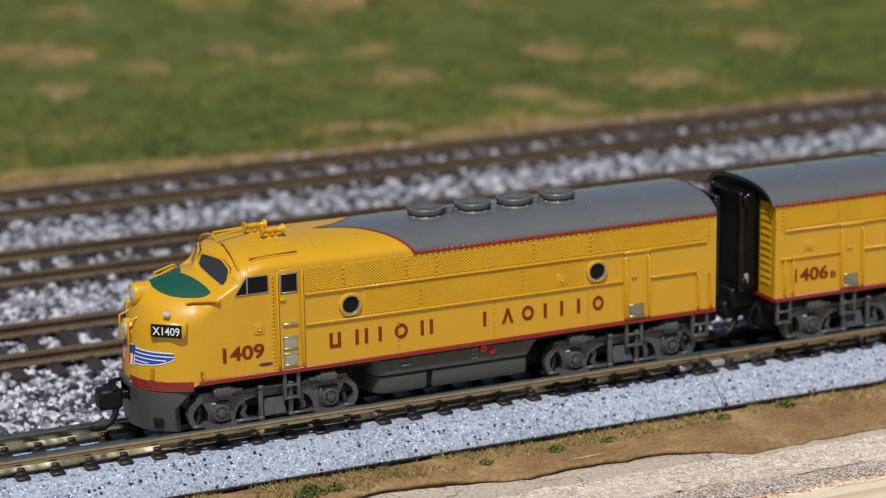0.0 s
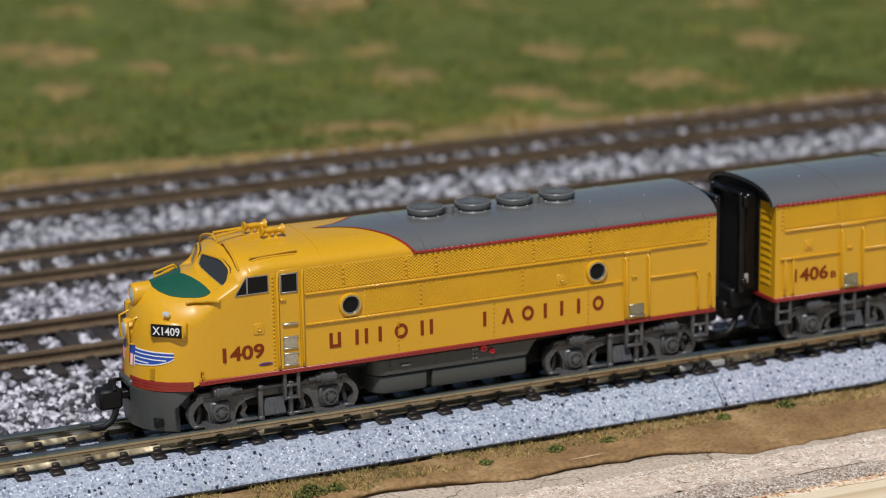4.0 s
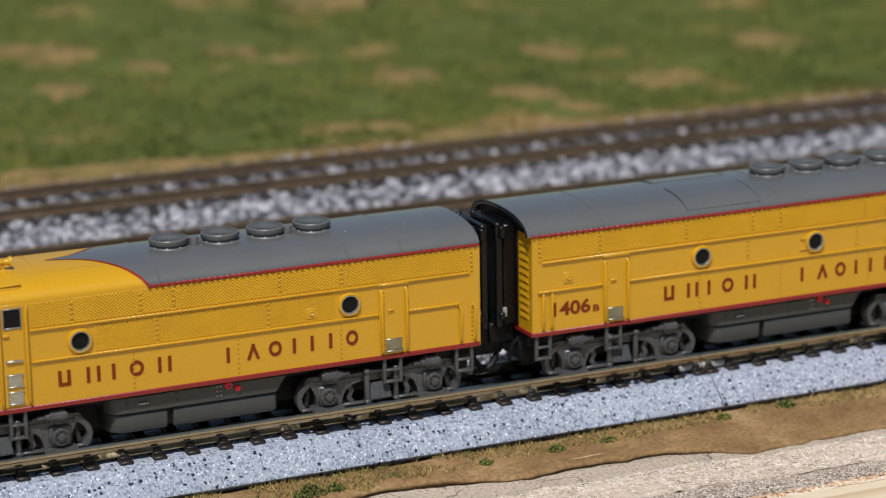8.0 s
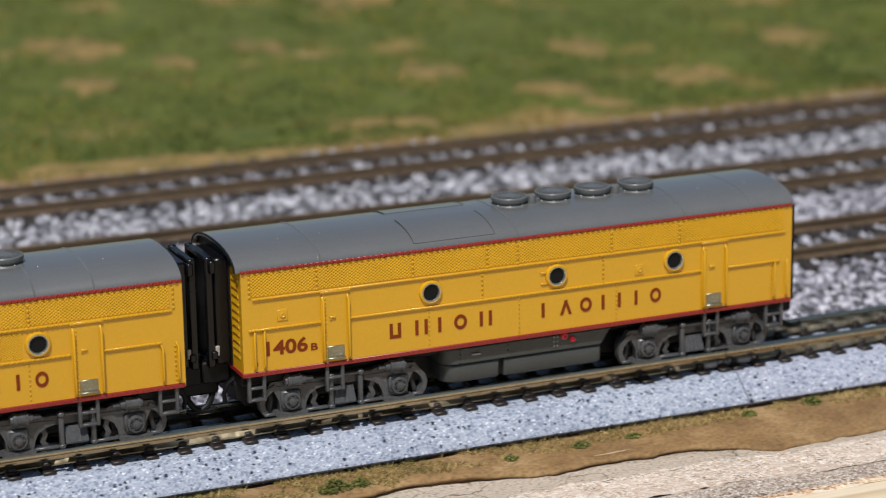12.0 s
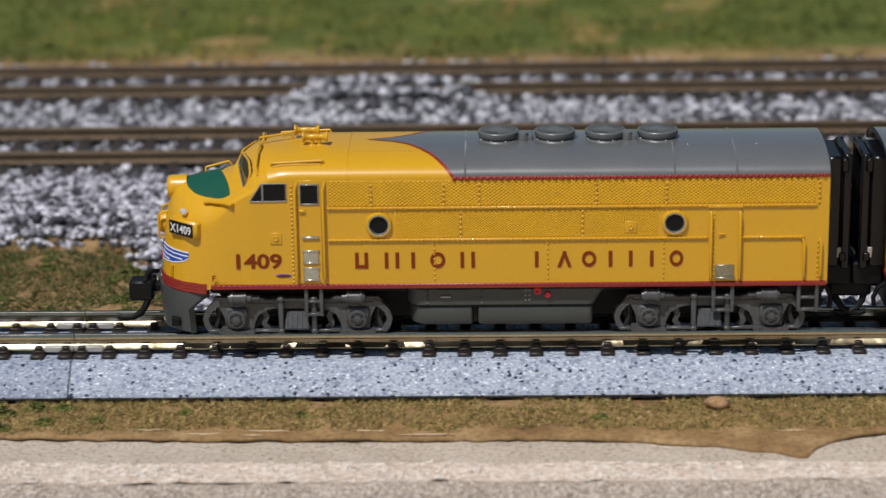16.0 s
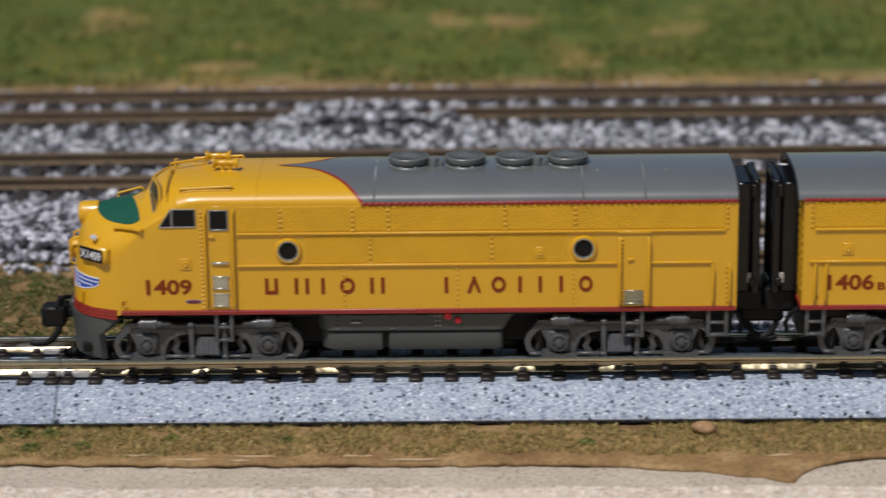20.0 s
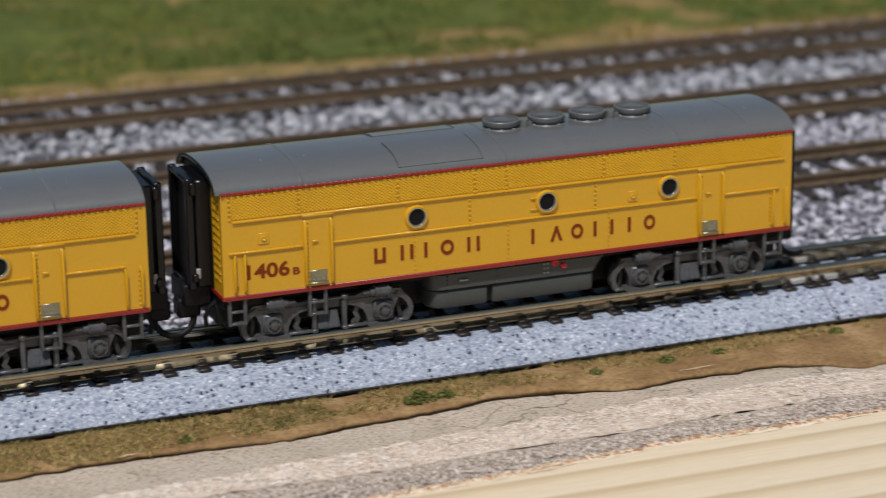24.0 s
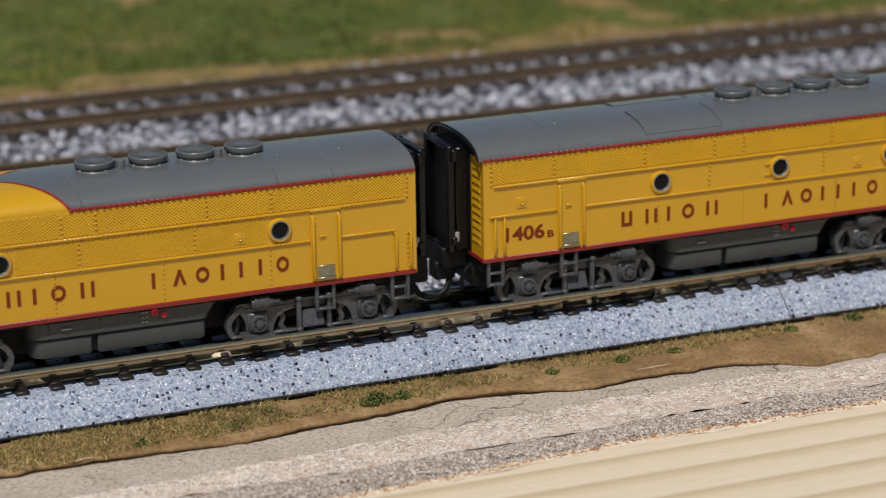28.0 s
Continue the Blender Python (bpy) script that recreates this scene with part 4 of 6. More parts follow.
            part("rib", rib if s > 0 else rib.mirrored(), m_truck, spring)
    return wheels


# ---------------------------------------------------------------- the train: shared body work
def common_side(body, skin, x0, x1, ribs, uprights_top, uprights_mid, uprights_low, screen_top, screen_mid, y=-WIDE):
    """Screens, belt rails, panel seams and stripes on one side."""
    s = math.copysign(1, y)
    for a, b in screen_top:
        part("air_screen", Geo().box(a, b, y - 0.1 * s, y + 0.07 * s, 20.15, 23.7, 0.03), m_screen, body, "stamped diamond screen")
    for a, b in screen_mid:
        part("air_screen", Geo().box(a, b, y - 0.1 * s, y + 0.05 * s, 15.55, 19.5, 0.03), m_screen_fine, body, "fine stamped screen")
    for a, b, z in ribs:
        part("belt_rail", Geo().box(a, b, y - 0.1 * s, y + 0.3 * s, z - 0.15, z + 0.15, 0.06), m_yellow, body)
        part("seam_strip", rivets([(a + 0.2, y + 0.28 * s, z), (b - 0.2, y + 0.28 * s, z)], 0.72, 0.17), m_yellow, body)
    for lot, z0, z1, size in ((uprights_top, 20.2, 23.6, 0.2), (uprights_mid, 15.5, 19.5, 0.2), (uprights_low, 9.5, 14.9, 0.14)):
        for x in lot:
            part("seam_strip", rivets([(x, y + 0.06 * s, z0), (x, y + 0.06 * s, z1)], 0.72, size), m_yellow, body)
    part("sill_stripe", Geo().box(x0, x1, y - 0.1 * s, y + 0.16 * s, 8.15, 8.85, 0.08), m_red, body, "red painted sill stripe")
    part("seam_strip", rivets([(x0 + 0.3, y + 0.16 * s, 8.62), (x1 - 0.3, y + 0.16 * s, 8.62)], 0.75, 0.14), m_red, body)


def eave_stripe(body, a, b, y=-WIDE):
    s = math.copysign(1, y)
    part("eave_stripe", Geo().box(a, b, y - 0.1 * s, y + 0.17 * s, 23.78, 24.22, 0.06), m_red, body, "thin red eave stripe")
    part("seam_strip", rivets([(a + 0.2, y + 0.17 * s, 24.0), (b - 0.2, y + 0.17 * s, 24.02)], 0.92, 0.27), m_red, body)


def plan_loft(levels):
    """A solid through rounded plan outlines: (z, x0, x1, half width, radius at the low-x end, radius at the high-x end)."""
    g, n = Geo(), 6
    for z, x0, x1, w, ra, rb in levels:
        for cx, cy, r, turn in ((x0 + ra, w - ra, ra, 90), (x0 + ra, -w + ra, ra, 180), (x1 - rb, -w + rb, rb, 270), (x1 - rb, w - rb, rb, 0)):
            g.v += [(cx + r * math.cos(a), cy + r * math.sin(a), z) for a in (radians(turn + 90 * k / n) for k in range(n + 1))]
    m = 4 * (n + 1)
    for i in range(len(levels) - 1):
        g.f += [(i * m + k, i * m + (k + 1) % m, (i + 1) * m + (k + 1) % m, (i + 1) * m + k) for k in range(m)]
    g.f += [tuple(range(m)), tuple((len(levels) - 1) * m + k for k in range(m))]
    return g


def tank(body, x0, x1, mark):
    """Underfloor tank with its skirt, filler and red valves."""
    skirt = part("tank_skirt", plan_loft([(5.15, x0, x1 + 0.2, 8.6, 2.0, 0.8), (5.3, x0 - 0.2, x1 + 0.3, 8.85, 2.2, 0.8), (6.2, x0 - 0.2, x1 + 0.8, 8.9, 2.2, 0.8), (7.2, x0 - 0.2, x1 + 1.5, 8.9, 2.2, 0.8),
                                          (7.55, x0 - 0.1, x1 + 1.9, 8.85, 2.2, 0.8), (7.85, x0 + 0.4, x1 + 2.0, 8.3, 1.8, 0.8), (8.25, x0 + 0.6, x1 + 2.0, 8.0, 1.8, 0.8)]), m_under, body)
    gap = x0 + (x1 - x0) * 0.36
    for a, b, ra, rb in ((x0 + 0.1, gap - 0.35, 2.4, 0.4), (gap + 0.45, x1 + 0.1, 0.4, 0.8)):
        part("fuel_tank", plan_loft([(2.15, a + 0.25, b - 0.15, 8.0, ra, rb), (2.4, a + 0.05, b, 8.4, ra, rb), (2.8, a, b, 8.55, ra, rb), (4.5, a, b, 8.62, ra, rb), (4.85, a, b, 8.5, ra, rb), (5.12, a + 0.2, b - 0.1, 8.1, ra, rb)]), m_under, skirt, "grey underfloor tank")
    part("tank_strap", Geo().box(gap - 0.35, gap + 0.45, -8.0, 8.0, 2.5, 5.2, 0.1), m_dull_black, skirt)
    for s in (-1, 1):
        part("seam_strip", rivets([(x0 + 2.6, s * 8.88, 7.3), (x0 + 2.6, s * 8.86, 5.5)], 0.6, 0.18), m_under, skirt)
        part("seam_strip", rivets([(gap + 1.0, s * 8.88, 7.3), (gap + 1.0, s * 8.86, 5.5)], 0.9, 0.18), m_under, skirt)
        part("handle", Geo().box(x0 + 4.4, x0 + 5.9, s * 8.8, s * 9.25, 6.4, 6.75, 0.1), m_rim, skirt)
        for a, b in ((x0 + 4.0, gap - 0.4), (gap + 4.2, mark - 2.6)):
            part("vent_slot", Geo().box(a, b, s * 8.3, s * 8.95, 7.5, 8.1, 0.1), m_dull_black, skirt, "dark slot under the sill")
        for dx, dz, r in ((0, 7.4, 0.55), (1.4, 6.8, 0.45)):
            v = Geo().lathe([(r, 0), (r, 0.35), (r * 0.75, 0.5), (r * 0.5, 0.5), (r * 0.45, 0.25), (0.05, 0.25)], (mark + dx, 8.85, dz), "Y", 14)
            part("valve", v if s > 0 else v.mirrored(), m_bright_red, skirt, "small bright red valve")
        for k in range(6):
            part("bolt", Geo().lathe([(0.17, 0), (0.15, 0.2)], (mark - 1.7 + 0.55 * (k % 2), 8.85, 6.0 + 0.7 * (k // 2)), "Y", 8).turned(Matrix.Diagonal((1, s, 1, 1))), m_rim, skirt)


def diaphragm(body, x0, way):
    """Folded black gangway between the cars."""
    d = part("gangway", Geo().box(x0, x0 + way * 2.4, -4.6, 4.6, 9.0, 25.1, 0.3), m_black, body, "glossy black gangway bellows")
    rim = Geo().box(x0 + way * 2.5, x0 + way * 3.7, -4.9, -4.1, 8.8, 25.5, 0.2).box(x0 + way * 2.5, x0 + way * 3.7, 4.1, 4.9, 8.8, 25.5, 0.2)
    rim.box(x0 + way * 2.5, x0 + way * 3.65, -4.2, 4.2, 24.6, 25.4, 0.2).box(x0 + way * 2.5, x0 + way * 3.65, -4.2, 4.2, 8.8, 9.6, 0.2)
    part("face_plate", rim, m_black, d)
    # added black panel stands in for the shade inside the door opening
    part("dark_opening_panel", Geo().box(x0 + way * 2.3, x0 + way * 2.6, -4.2, 4.2, 9.4, 24.8, 0.05), m_dull_black, d)
    part("apron", Geo().box(x0 + way * 0.05, x0 + way * 4.3, -3.6, 3.6, 6.0, 9.3, 0.25), m_dull_black, d)
    for s in (-1, 1):
        part("hinge", Geo().box(x0 + way * 2.2, x0 + way * 3.2, s * 4.5, s * 5.4, 23.0, 25.0, 0.2), m_black, d)
        part("hinge", Geo().box(x0 + way * 2.2, x0 + way * 3.2, s * 4.5, s * 5.2, 10.0, 11.3, 0.2), m_black, d)
        part("bracket", Geo().box(x0 + way * 1.9, x0 + way * 2.5, s * 4.6, s * 4.95, 10.5, 12.0, 0.08), m_joiner, d, "small pale grey bracket")


def coupler(body, x0, way):
    c = part("coupler", Geo().box(x0 - way * 4.0, x0 + way * 1.6, -0.9, 0.9, 4.9, 6.1, 0.2), m_dull_black, body, "black plastic knuckle coupler")
    part("knuckle", Geo().box(x0 + way * 1.4, x0 + way * 4.9, -2.3, 0.6, 3.9, 6.9, 0.35).box(x0 + way * 1.4, x0 + way * 3.3, 0.6, 2.2, 4.2, 6.7, 0.3), m_dull_black, c)
    part("pin", Geo().lathe([(0.4, 0), (0.4, 3.9), (0.25, 4.1)], (x0 + way * 2.4, 0.3, 3.7), "Z", 10), m_dull_black, c)
    part("lever", Geo().tube([(x0 + way * 2.6, -2.2, 6.7), (x0 + way * 2.4, -1.2, 7.5), (x0 + way * 1.8, 0.4, 7.6), (x0 + way * 0.6, 1.6, 7.2)], 0.32, 8), m_dull_black, c)
    hose = [(x0 + way * 2.2, -1.6, 4.4), (x0 + way * 2.6, -2.0, 3.2), (x0 + way * 3.3, -2.3, 2.2), (x0 + way * 4.4, -2.4, 1.6), (x0 + way * 5.8, -2.4, 1.5), (x0 + way * 6.6, -2.2, 1.7)]
    part("hose", Geo().tube(hose, [0.5, 0.5, 0.48, 0.45, 0.45, 0.42], 9), m_dull_black, c)


def end_beam(car, x0, way):
    """Dark drawgear and end beam under the car's floor."""
    beam = part("end_beam", Geo().box(x0 - way * 7.5, x0 - way * 0.1, -8.2, 8.2, 6.3, 8.2, 0.3).box(x0 - way * 7.0, x0, -5.2, 5.2, 3.2, 6.6, 0.3), m_dull_black, car, "dull black end beam")
    for s in (-1, 1):
        part("air_hose", Geo().tube([(x0 - way * 0.4, s * 4.6, 6.8), (x0 + way * 0.8, s * 4.6, 6.0), (x0 + way * 1.4, s * 4.4, 4.4), (x0 + way * 1.2, s * 4.2, 3.0)], 0.36, 7), m_dull_black, beam)


def name_marks(body, starts, z0, z1, y=-WIDE):
    """The railway's name, reduced to plain marks of its size and colour."""
    s = math.copysign(1, y)
    for x, w, form in starts:
        t, g = 0.5, Geo()
        a, b, c, r = y + 0.02 * s, y + 0.1 * s, (z0 + z1) / 2, (z1 - z0) / 2
        if form == "bar":
            g.box(x, x + t, a, b, z0, z1, 0)
        elif form == "ring":
            g.lathe([(r - t, 0.02), (r - t, 0.1), (r, 0.1), (r, 0.02), (r - t, 0.02)], (x + w / 2, 0, c), "Y", 24)
            g.f = g.f[:-2]
            g = g.turned(Matrix.Translation((0, y, 0)) @ Matrix.Diagonal((w / (2 * r), s, 1, 1)) @ Matrix.Translation((x * (2 * r / w - 1) + w / 2 * (2 * r / w - 1), 0, 0)))
        elif form == "wedge":
            for x1 in (x, x + w):
                k = 1 if x1 == x else -1
                g.prism([(x1, z0), (x1 + k * t, z0), (x + w / 2 + k * t * 0.6, z1), (x + w / 2 - k * t * 0.3, z1)], a, b + 0.015 * s * (k > 0))
        else:
            g.box(x, x + t, a, b, z0, z1, 0).box(x + w - t, x + w, a, b, z0, z1, 0)
            if form == "cup":
                g.box(x + t, x + w - t, a, b, z0, z0 + t, 0)
        part("name_mark", g, m_letter, body, "plain dark red mark of the lettering")

# ---------------------------------------------------------------- cab unit
NAME_A = [(-65.3, 1.8, "cup"), (-61.2, 2.0, "posts"), (-57.5, 0.4, "bar"), (-54.9, 2.1, "ring"), (-50.7, 2.0, "posts"), (-40.4, 0.5, "bar"),
          (-37.3, 2.0, "wedge"), (-33.9, 2.0, "ring"), (-30.2, 0.4, "bar"), (-27.4, 0.5, "bar"), (-24.5, 0.4, "bar"), (-21.8, 1.9, "ring")]


def screen_runs(cuts, inset=0.25):
    return [(a + inset, b - inset) for a, b in zip(cuts, cuts[1:])]


def horn(x, y, body):
    h = part("horn", Geo().lathe([(0.2, -1.75), (0.78, -1.8), (0.78, -1.6), (0.45, -1.3), (0.36, -0.9), (0.44, -0.5), (0.44, 0.3), (0.36, 0.6), (0.46, 1.2), (0.78, 1.55), (0.82, 1.7), (0.3, 1.65)], (x, y, 28.0), "X", 18), m_yellow, body, "yellow twin-bell air horn")
    for dx in (-0.45, 0.55):
        part("stand", Geo().lathe([(0.55, -1.6), (0.5, -1.2), (0.26, -1.0), (0.26, 0)], (x + dx, y, 28.0), "Z", 12), m_yellow, h)


def cab_unit():
    car = thing("diesel_cab_locomotive", "yellow model diesel locomotive with grey roof and red stripes", "locomotive", group="model diesel train")
    skin = Skin(cab_half, cab_top, cab_shoulder, cab_sill)
    xs = [-93.5, -93.4, -93.25, -93.0, -92.6, -92.2, -91.8, -91.2, -90.5, -89.6, -88.4, -87, -85.8, -85.2, -84.2, -83.5] + span(-83.3, -77.1, 36) + [-76.4, -75, -73, -60, -40, -20, -0.4, 0]
    body = part("body_shell", skin.shell(xs, True, True), m_yellow, car, "glossy yellow body with a rounded bulldog nose")
    # grey roof with its curved front and red border
    front_line = curve_of([(1.0, -51.3), (1.16, -51.9), (1.28, -52.4), (1.46, -53.4), (1.6, -54.4), (1.74, -55.8), (1.86, -57.4), (1.94, -59.2), (1.98, -61.2), (2.0, -63.6)])

    def roof_piece(shift, back, off):
        g, vs, n = Geo(), span(1.0, 2.0, 22), 24
        for side in (-1, 1):
            rows = []
            for v in vs:
                a = front_line(v) + shift
                b = back(v)
                rows.append([skin.point(a + (b - a) * i / n, v, side, off) for i in range(n + 1)])
            k = n + 1
            g.add([p for r in rows for p in r], [(j * k + i, j * k + i + 1, (j + 1) * k + i + 1, (j + 1) * k + i) for j in range(len(vs) - 1) for i in range(n)])
        return g
    part("roof_panel", roof_piece(0.0, lambda v: -0.02, 0.07), m_grey, body, "satin grey roof")
    part("roof_border", roof_piece(-0.35, lambda v: front_line(v) + 0.15, 0.1), m_red, body, "thin curved red border line")
    for y in (-WIDE, WIDE):
        eave_stripe(body, -51.6, -0.05, y)
        common_side(body, skin, -85.5, -0.1, [(-69.0, -1.7, 19.85), (-69.0, -16.6, 15.25), (-12.0, -3.3, 15.25)],
                    [-62.9, -52.9, -48.0, -31.9, -22.3, -1.4], [-50.6, -33.8], [-54.3, -38.6, -22.6, -1.4],
                    screen_runs([-69.0, -62.9, -52.9, -48.0, -31.9, -22.3, -1.7]), [(-59.6, -50.8), (-50.3, -34.0), (-33.5, -23.4)], y)
        for x in (-61.9, -21.15):
            porthole(x, 17.4, body, y)
        for x, z in ((-76.2, 15.6), (-27.2, 16.85)):
            louvre_latch(x, z, body, y)
        side_door(-16.3, -12.05, 8.9, 19.6, body, y)
        side_ladder(-15.6, -13.0, 4.2, 8.3, body, y + math.copysign(0.35, -y))
        side_ladder(-3.8, -1.3, 4.2, 8.3, body, y + math.copysign(0.35, -y))
        side_ladder(-72.3, -70.2, 4.0, 8.3, body, y + math.copysign(0.35, -y))
        s = math.copysign(1, y)
        for x in (-3.3, -1.0):
            part("handrail", grab_iron([(x, y, 9.2), (x, y + 0.5 * s, 9.7), (x, y + 0.5 * s, 14.4), (x - 0.2, y, 15.1)]), m_yellow, body)
        # cab door with window and bright steps
        door = part("cab_door", Geo().box(-73.0, -69.8, y - 0.1 * s, y + 0.1 * s, 9.0, 23.9, 0.06), m_yellow, body)
        for x in (-73.35, -69.5):
            part("handrail", grab_iron([(x, y, 9.2), (x, y + 0.5 * s, 9.7), (x, y + 0.5 * s, 22.6), (x + 0.3, y, 23.6)], 0.19), m_yellow, door)
        part("seam_strip", rivets([(-73.9, y + 0.03 * s, 9.2), (-73.9, y + 0.03 * s, 23.4)], 0.6), m_yellow, door)
        frame_g = Geo()
        for wx0, wx1, wz0, wz1 in ((-72.75, -70.05, 20.4, 20.6), (-72.75, -70.05, 23.18, 23.36), (-72.75, -72.57, 20.4, 23.36), (-70.23, -70.05, 20.4, 23.36)):
            frame_g.box(wx0, wx1, y - 0.05 * s, y + 0.26 * s, wz0, wz1, 0.05)
        part("window_frame", frame_g, m_rim, door, "silver window frame")
        part("pane", Geo().box(-72.6, -70.2, y, y + 0.13 * s, 20.5, 23.25, 0), m_glass, door, "dark glass")
        part("latch", Geo().box(-72.9, -72.0, y, y + 0.4 * s, 19.35, 19.7, 0.06), m_yellow, door)
        part("step_bar", Geo().box(-72.6, -70.2, y, y + 0.42 * s, 15.55, 15.9, 0.08), m_silver, door, "bright silver step edge")
        for z in (12.0, 9.5):
            plate = part("step_recess", Geo().box(-72.5, -70.3, y, y + 0.24 * s, z, z + 1.75, 0.12), m_silver, door, "silver step plate")
            part("rim", Geo().box(-72.6, -70.2, y, y + 0.34 * s, z + 1.6, z + 1.85, 0.05).box(-72.6, -70.2, y, y + 0.34 * s, z - 0.1, z + 0.12, 0.05), m_silver, plate)
        # cab side window
        outline = [(-79.65, 20.9), (-77.95, 23.45), (-74.6, 23.45), (-74.6, 20.95)]
        win = part("cab_side_window", Geo().prism([(-79.5, 20.95), (-77.9, 23.4), (-74.65, 23.4), (-74.65, 21.0)], y, y + 0.12 * s), m_glass, body, "dark cab window glass")
        bars = Geo()
        for (ax, az), (bx, bz) in zip(outline, outline[1:] + outline[:1]):
            bars.tube([(ax, y + 0.1 * s, az), (bx, y + 0.1 * s, bz)], 0.075, 6)
        bars.box(-77.95, -77.7, y, y + 0.22 * s, 20.95, 23.4, 0.04)
        part("window_frame", bars, m_rim, win, "silver window frame")
        # windscreen, nose panel, nose stripes and emblem follow the curved nose
        pane = [(glass_x(y1, z1) + 0.22, s * y1, z1) for y1, z1 in PANE]
        deep = [(x1 + 0.2, y1, z1) for x1, y1, z1 in pane]
        n = len(pane)
        screen = part("windscreen", Geo().add(pane + deep, [tuple(range(n)), tuple(range(2 * n - 1, n - 1, -1))] + [(k, (k + 1) % n, n + (k + 1) % n, n + k) for k in range(n)]), m_screen_glass, body, "dark windscreen glass")
        rim = [(glass_x(y1, z1) + 0.08, s * y1, z1) for y1, z1 in PANE + PANE[:2]]
        part("window_frame", Geo().tube(rim, 0.17, 8, False), m_yellow, screen)
        seal = [(glass_x(y1, z1) + 0.14, s * (4.1 + (y1 - 4.1) * 0.96), 23.7 + (z1 - 23.7) * 0.92) for y1, z1 in PANE + PANE[:2]]
        part("seal", Geo().tube(seal, 0.12, 6, False), m_silver, screen, "thin silver window seal")
        gx = span(-91.6, -90.6, 4) + span(-90.4, -83.25, 24)
        green_low = curve_of([(-91.6, 1.97), (-90.7, 1.96), (-90.4, 1.85), (-90.0, 1.73), (-89.3, 1.65), (-88.5, 1.58), (-87.0, 1.51), (-85.0, 1.44), (-84.0, 1.40), (-83.5, 1.40), (-83.25, 1.42)])
        green_high = curve_of([(-91.6, 2.0), (-84.7, 2.0), (-84.35, 1.92), (-84.0, 1.76), (-83.6, 1.58), (-83.25, 1.45)])
        part("antiglare_panel", skin.patch(gx, green_low, green_high, 12, int(s), 0.06, 0.08), m_green, body, "dark green antiglare paint on the hood")
        nx = [-93.35, -93.2, -93.0, -92.7, -92.3, -91.8, -91.2, -90.4, -89.5, -88.4, -87.2, -86.2]
        for z0, z1 in ((7.35, 7.75), (7.85, 8.2), (8.3, 8.75)):
            part("nose_stripe", skin.patch(nx, lambda x, z=z0: skin.level(x, z), lambda x, z=z1: skin.level(x, z), 1, int(s), 0.14, 0.2), m_red, body, "red pilot stripe")
        ex = [-93.1, -92.8, -92.4, -91.9, -91.3, -90.6, -89.9, -89.3, -88.9]
        bottom = curve_of([(-93.1, 10.8), (-92.4, 10.95), (-91.0, 11.25), (-89.9, 11.65), (-89.2, 12.0), (-88.9, 12.25)])
        wing = part("nose_emblem", skin.patch(ex, lambda x: skin.level(x, bottom(x)), lambda x: skin.level(x, 13.0), 4, int(s), 0.07, 0.1), m_blue, body, "blue and white winged emblem as plain shapes")
        for z in (12.45, 11.85, 11.25):
            lx = [x for x in ex if bottom(x) < z - 0.1]
            part("emblem_line", skin.patch(lx, lambda x: skin.level(x, z), lambda x: skin.level(x, z + 0.16), 1, int(s), 0.1, 0.06), m_white, wing)
        part("emblem_edge", skin.patch(ex, lambda x: skin.level(x, 12.98), lambda x: skin.level(x, 13.15), 1, int(s), 0.09, 0.06), m_white, wing)
        part("emblem_edge", skin.patch(ex, lambda x: skin.level(x, bottom(x) - 0.1), lambda x: skin.level(x, bottom(x) + 0.06), 1, int(s), 0.09, 0.06), m_white, wing)
        part("emblem_shield", skin.patch([-93.42, -93.3, -93.12], lambda x: skin.level(x, 10.3), lambda x: skin.level(x, 12.0), 3, int(s), 0.1, 0.06), m_white, wing)
        for xa, xb in ((-93.42, -93.36), (-93.24, -93.17)):
            part("emblem_bar", skin.patch([xa, (xa + xb) / 2, xb], lambda x: skin.level(x, 10.35), lambda x: skin.level(x, 12.0), 3, int(s), 0.13, 0.05), m_bright_red, wing)
        part("emblem_top", skin.patch([-93.42, -93.3, -93.12], lambda x: skin.level(x, 12.0), lambda x: skin.level(x, 13.4), 3, int(s), 0.1, 0.06), m_blue, wing)
        # number board on its housing
        spot = Matrix.Translation((-89.3, 7.75 * s, 16.5)) @ Matrix.Rotation(s * radians(40), 4, "Z")
        house = Geo().box(-2.75, 2.9, -1.6, 0.35, -1.25, 1.3, 0.35).turned(Matrix.Diagonal((1, s, 1, 1)))
        board = part("number_board", Geo().box(-2.35, 2.35, 0.3, 0.5, -0.95, 0.95, 0.05).turned(Matrix.Diagonal((1, s, 1, 1))).turned(spot), m_dull_black, body, "black number board with white figures")
        part("housing", house.turned(spot), m_yellow, board)
        if s < 0:
            figures = part("figures", text_mesh("figures", "X1409", -2.1, 2.1, -0.62, 0.62, -0.53, m_white, 0.012), m_white, board, "white figures")
            figures.matrix_local = Matrix.Translation(spot.translation * MM) @ spot.to_3x3().to_4x4()
        part("marker_lamp", Geo().lathe([(0.42, -0.5), (0.4, 0.3), (0.25, 0.45), (0.05, 0.5)], (0, 0, 0), "Y", 14).turned(Matrix.Translation((-89.1, s * 7.2, 18.7)) @ Matrix.Rotation(s * radians(-35), 4, "Z") @ Matrix.Diagonal((1, s, 1, 1))), m_lens, body, "small clear marker lamp")
        bar = [skin.point(x, skin.level(x, 19.9 + 0.13 * (x + 86.4)), int(s), off) for x, off in [(-86.4, 0.0)] + [(-86.3 + 0.42 * k, 0.45) for k in range(11)] + [(-82.0, 0.0)]]
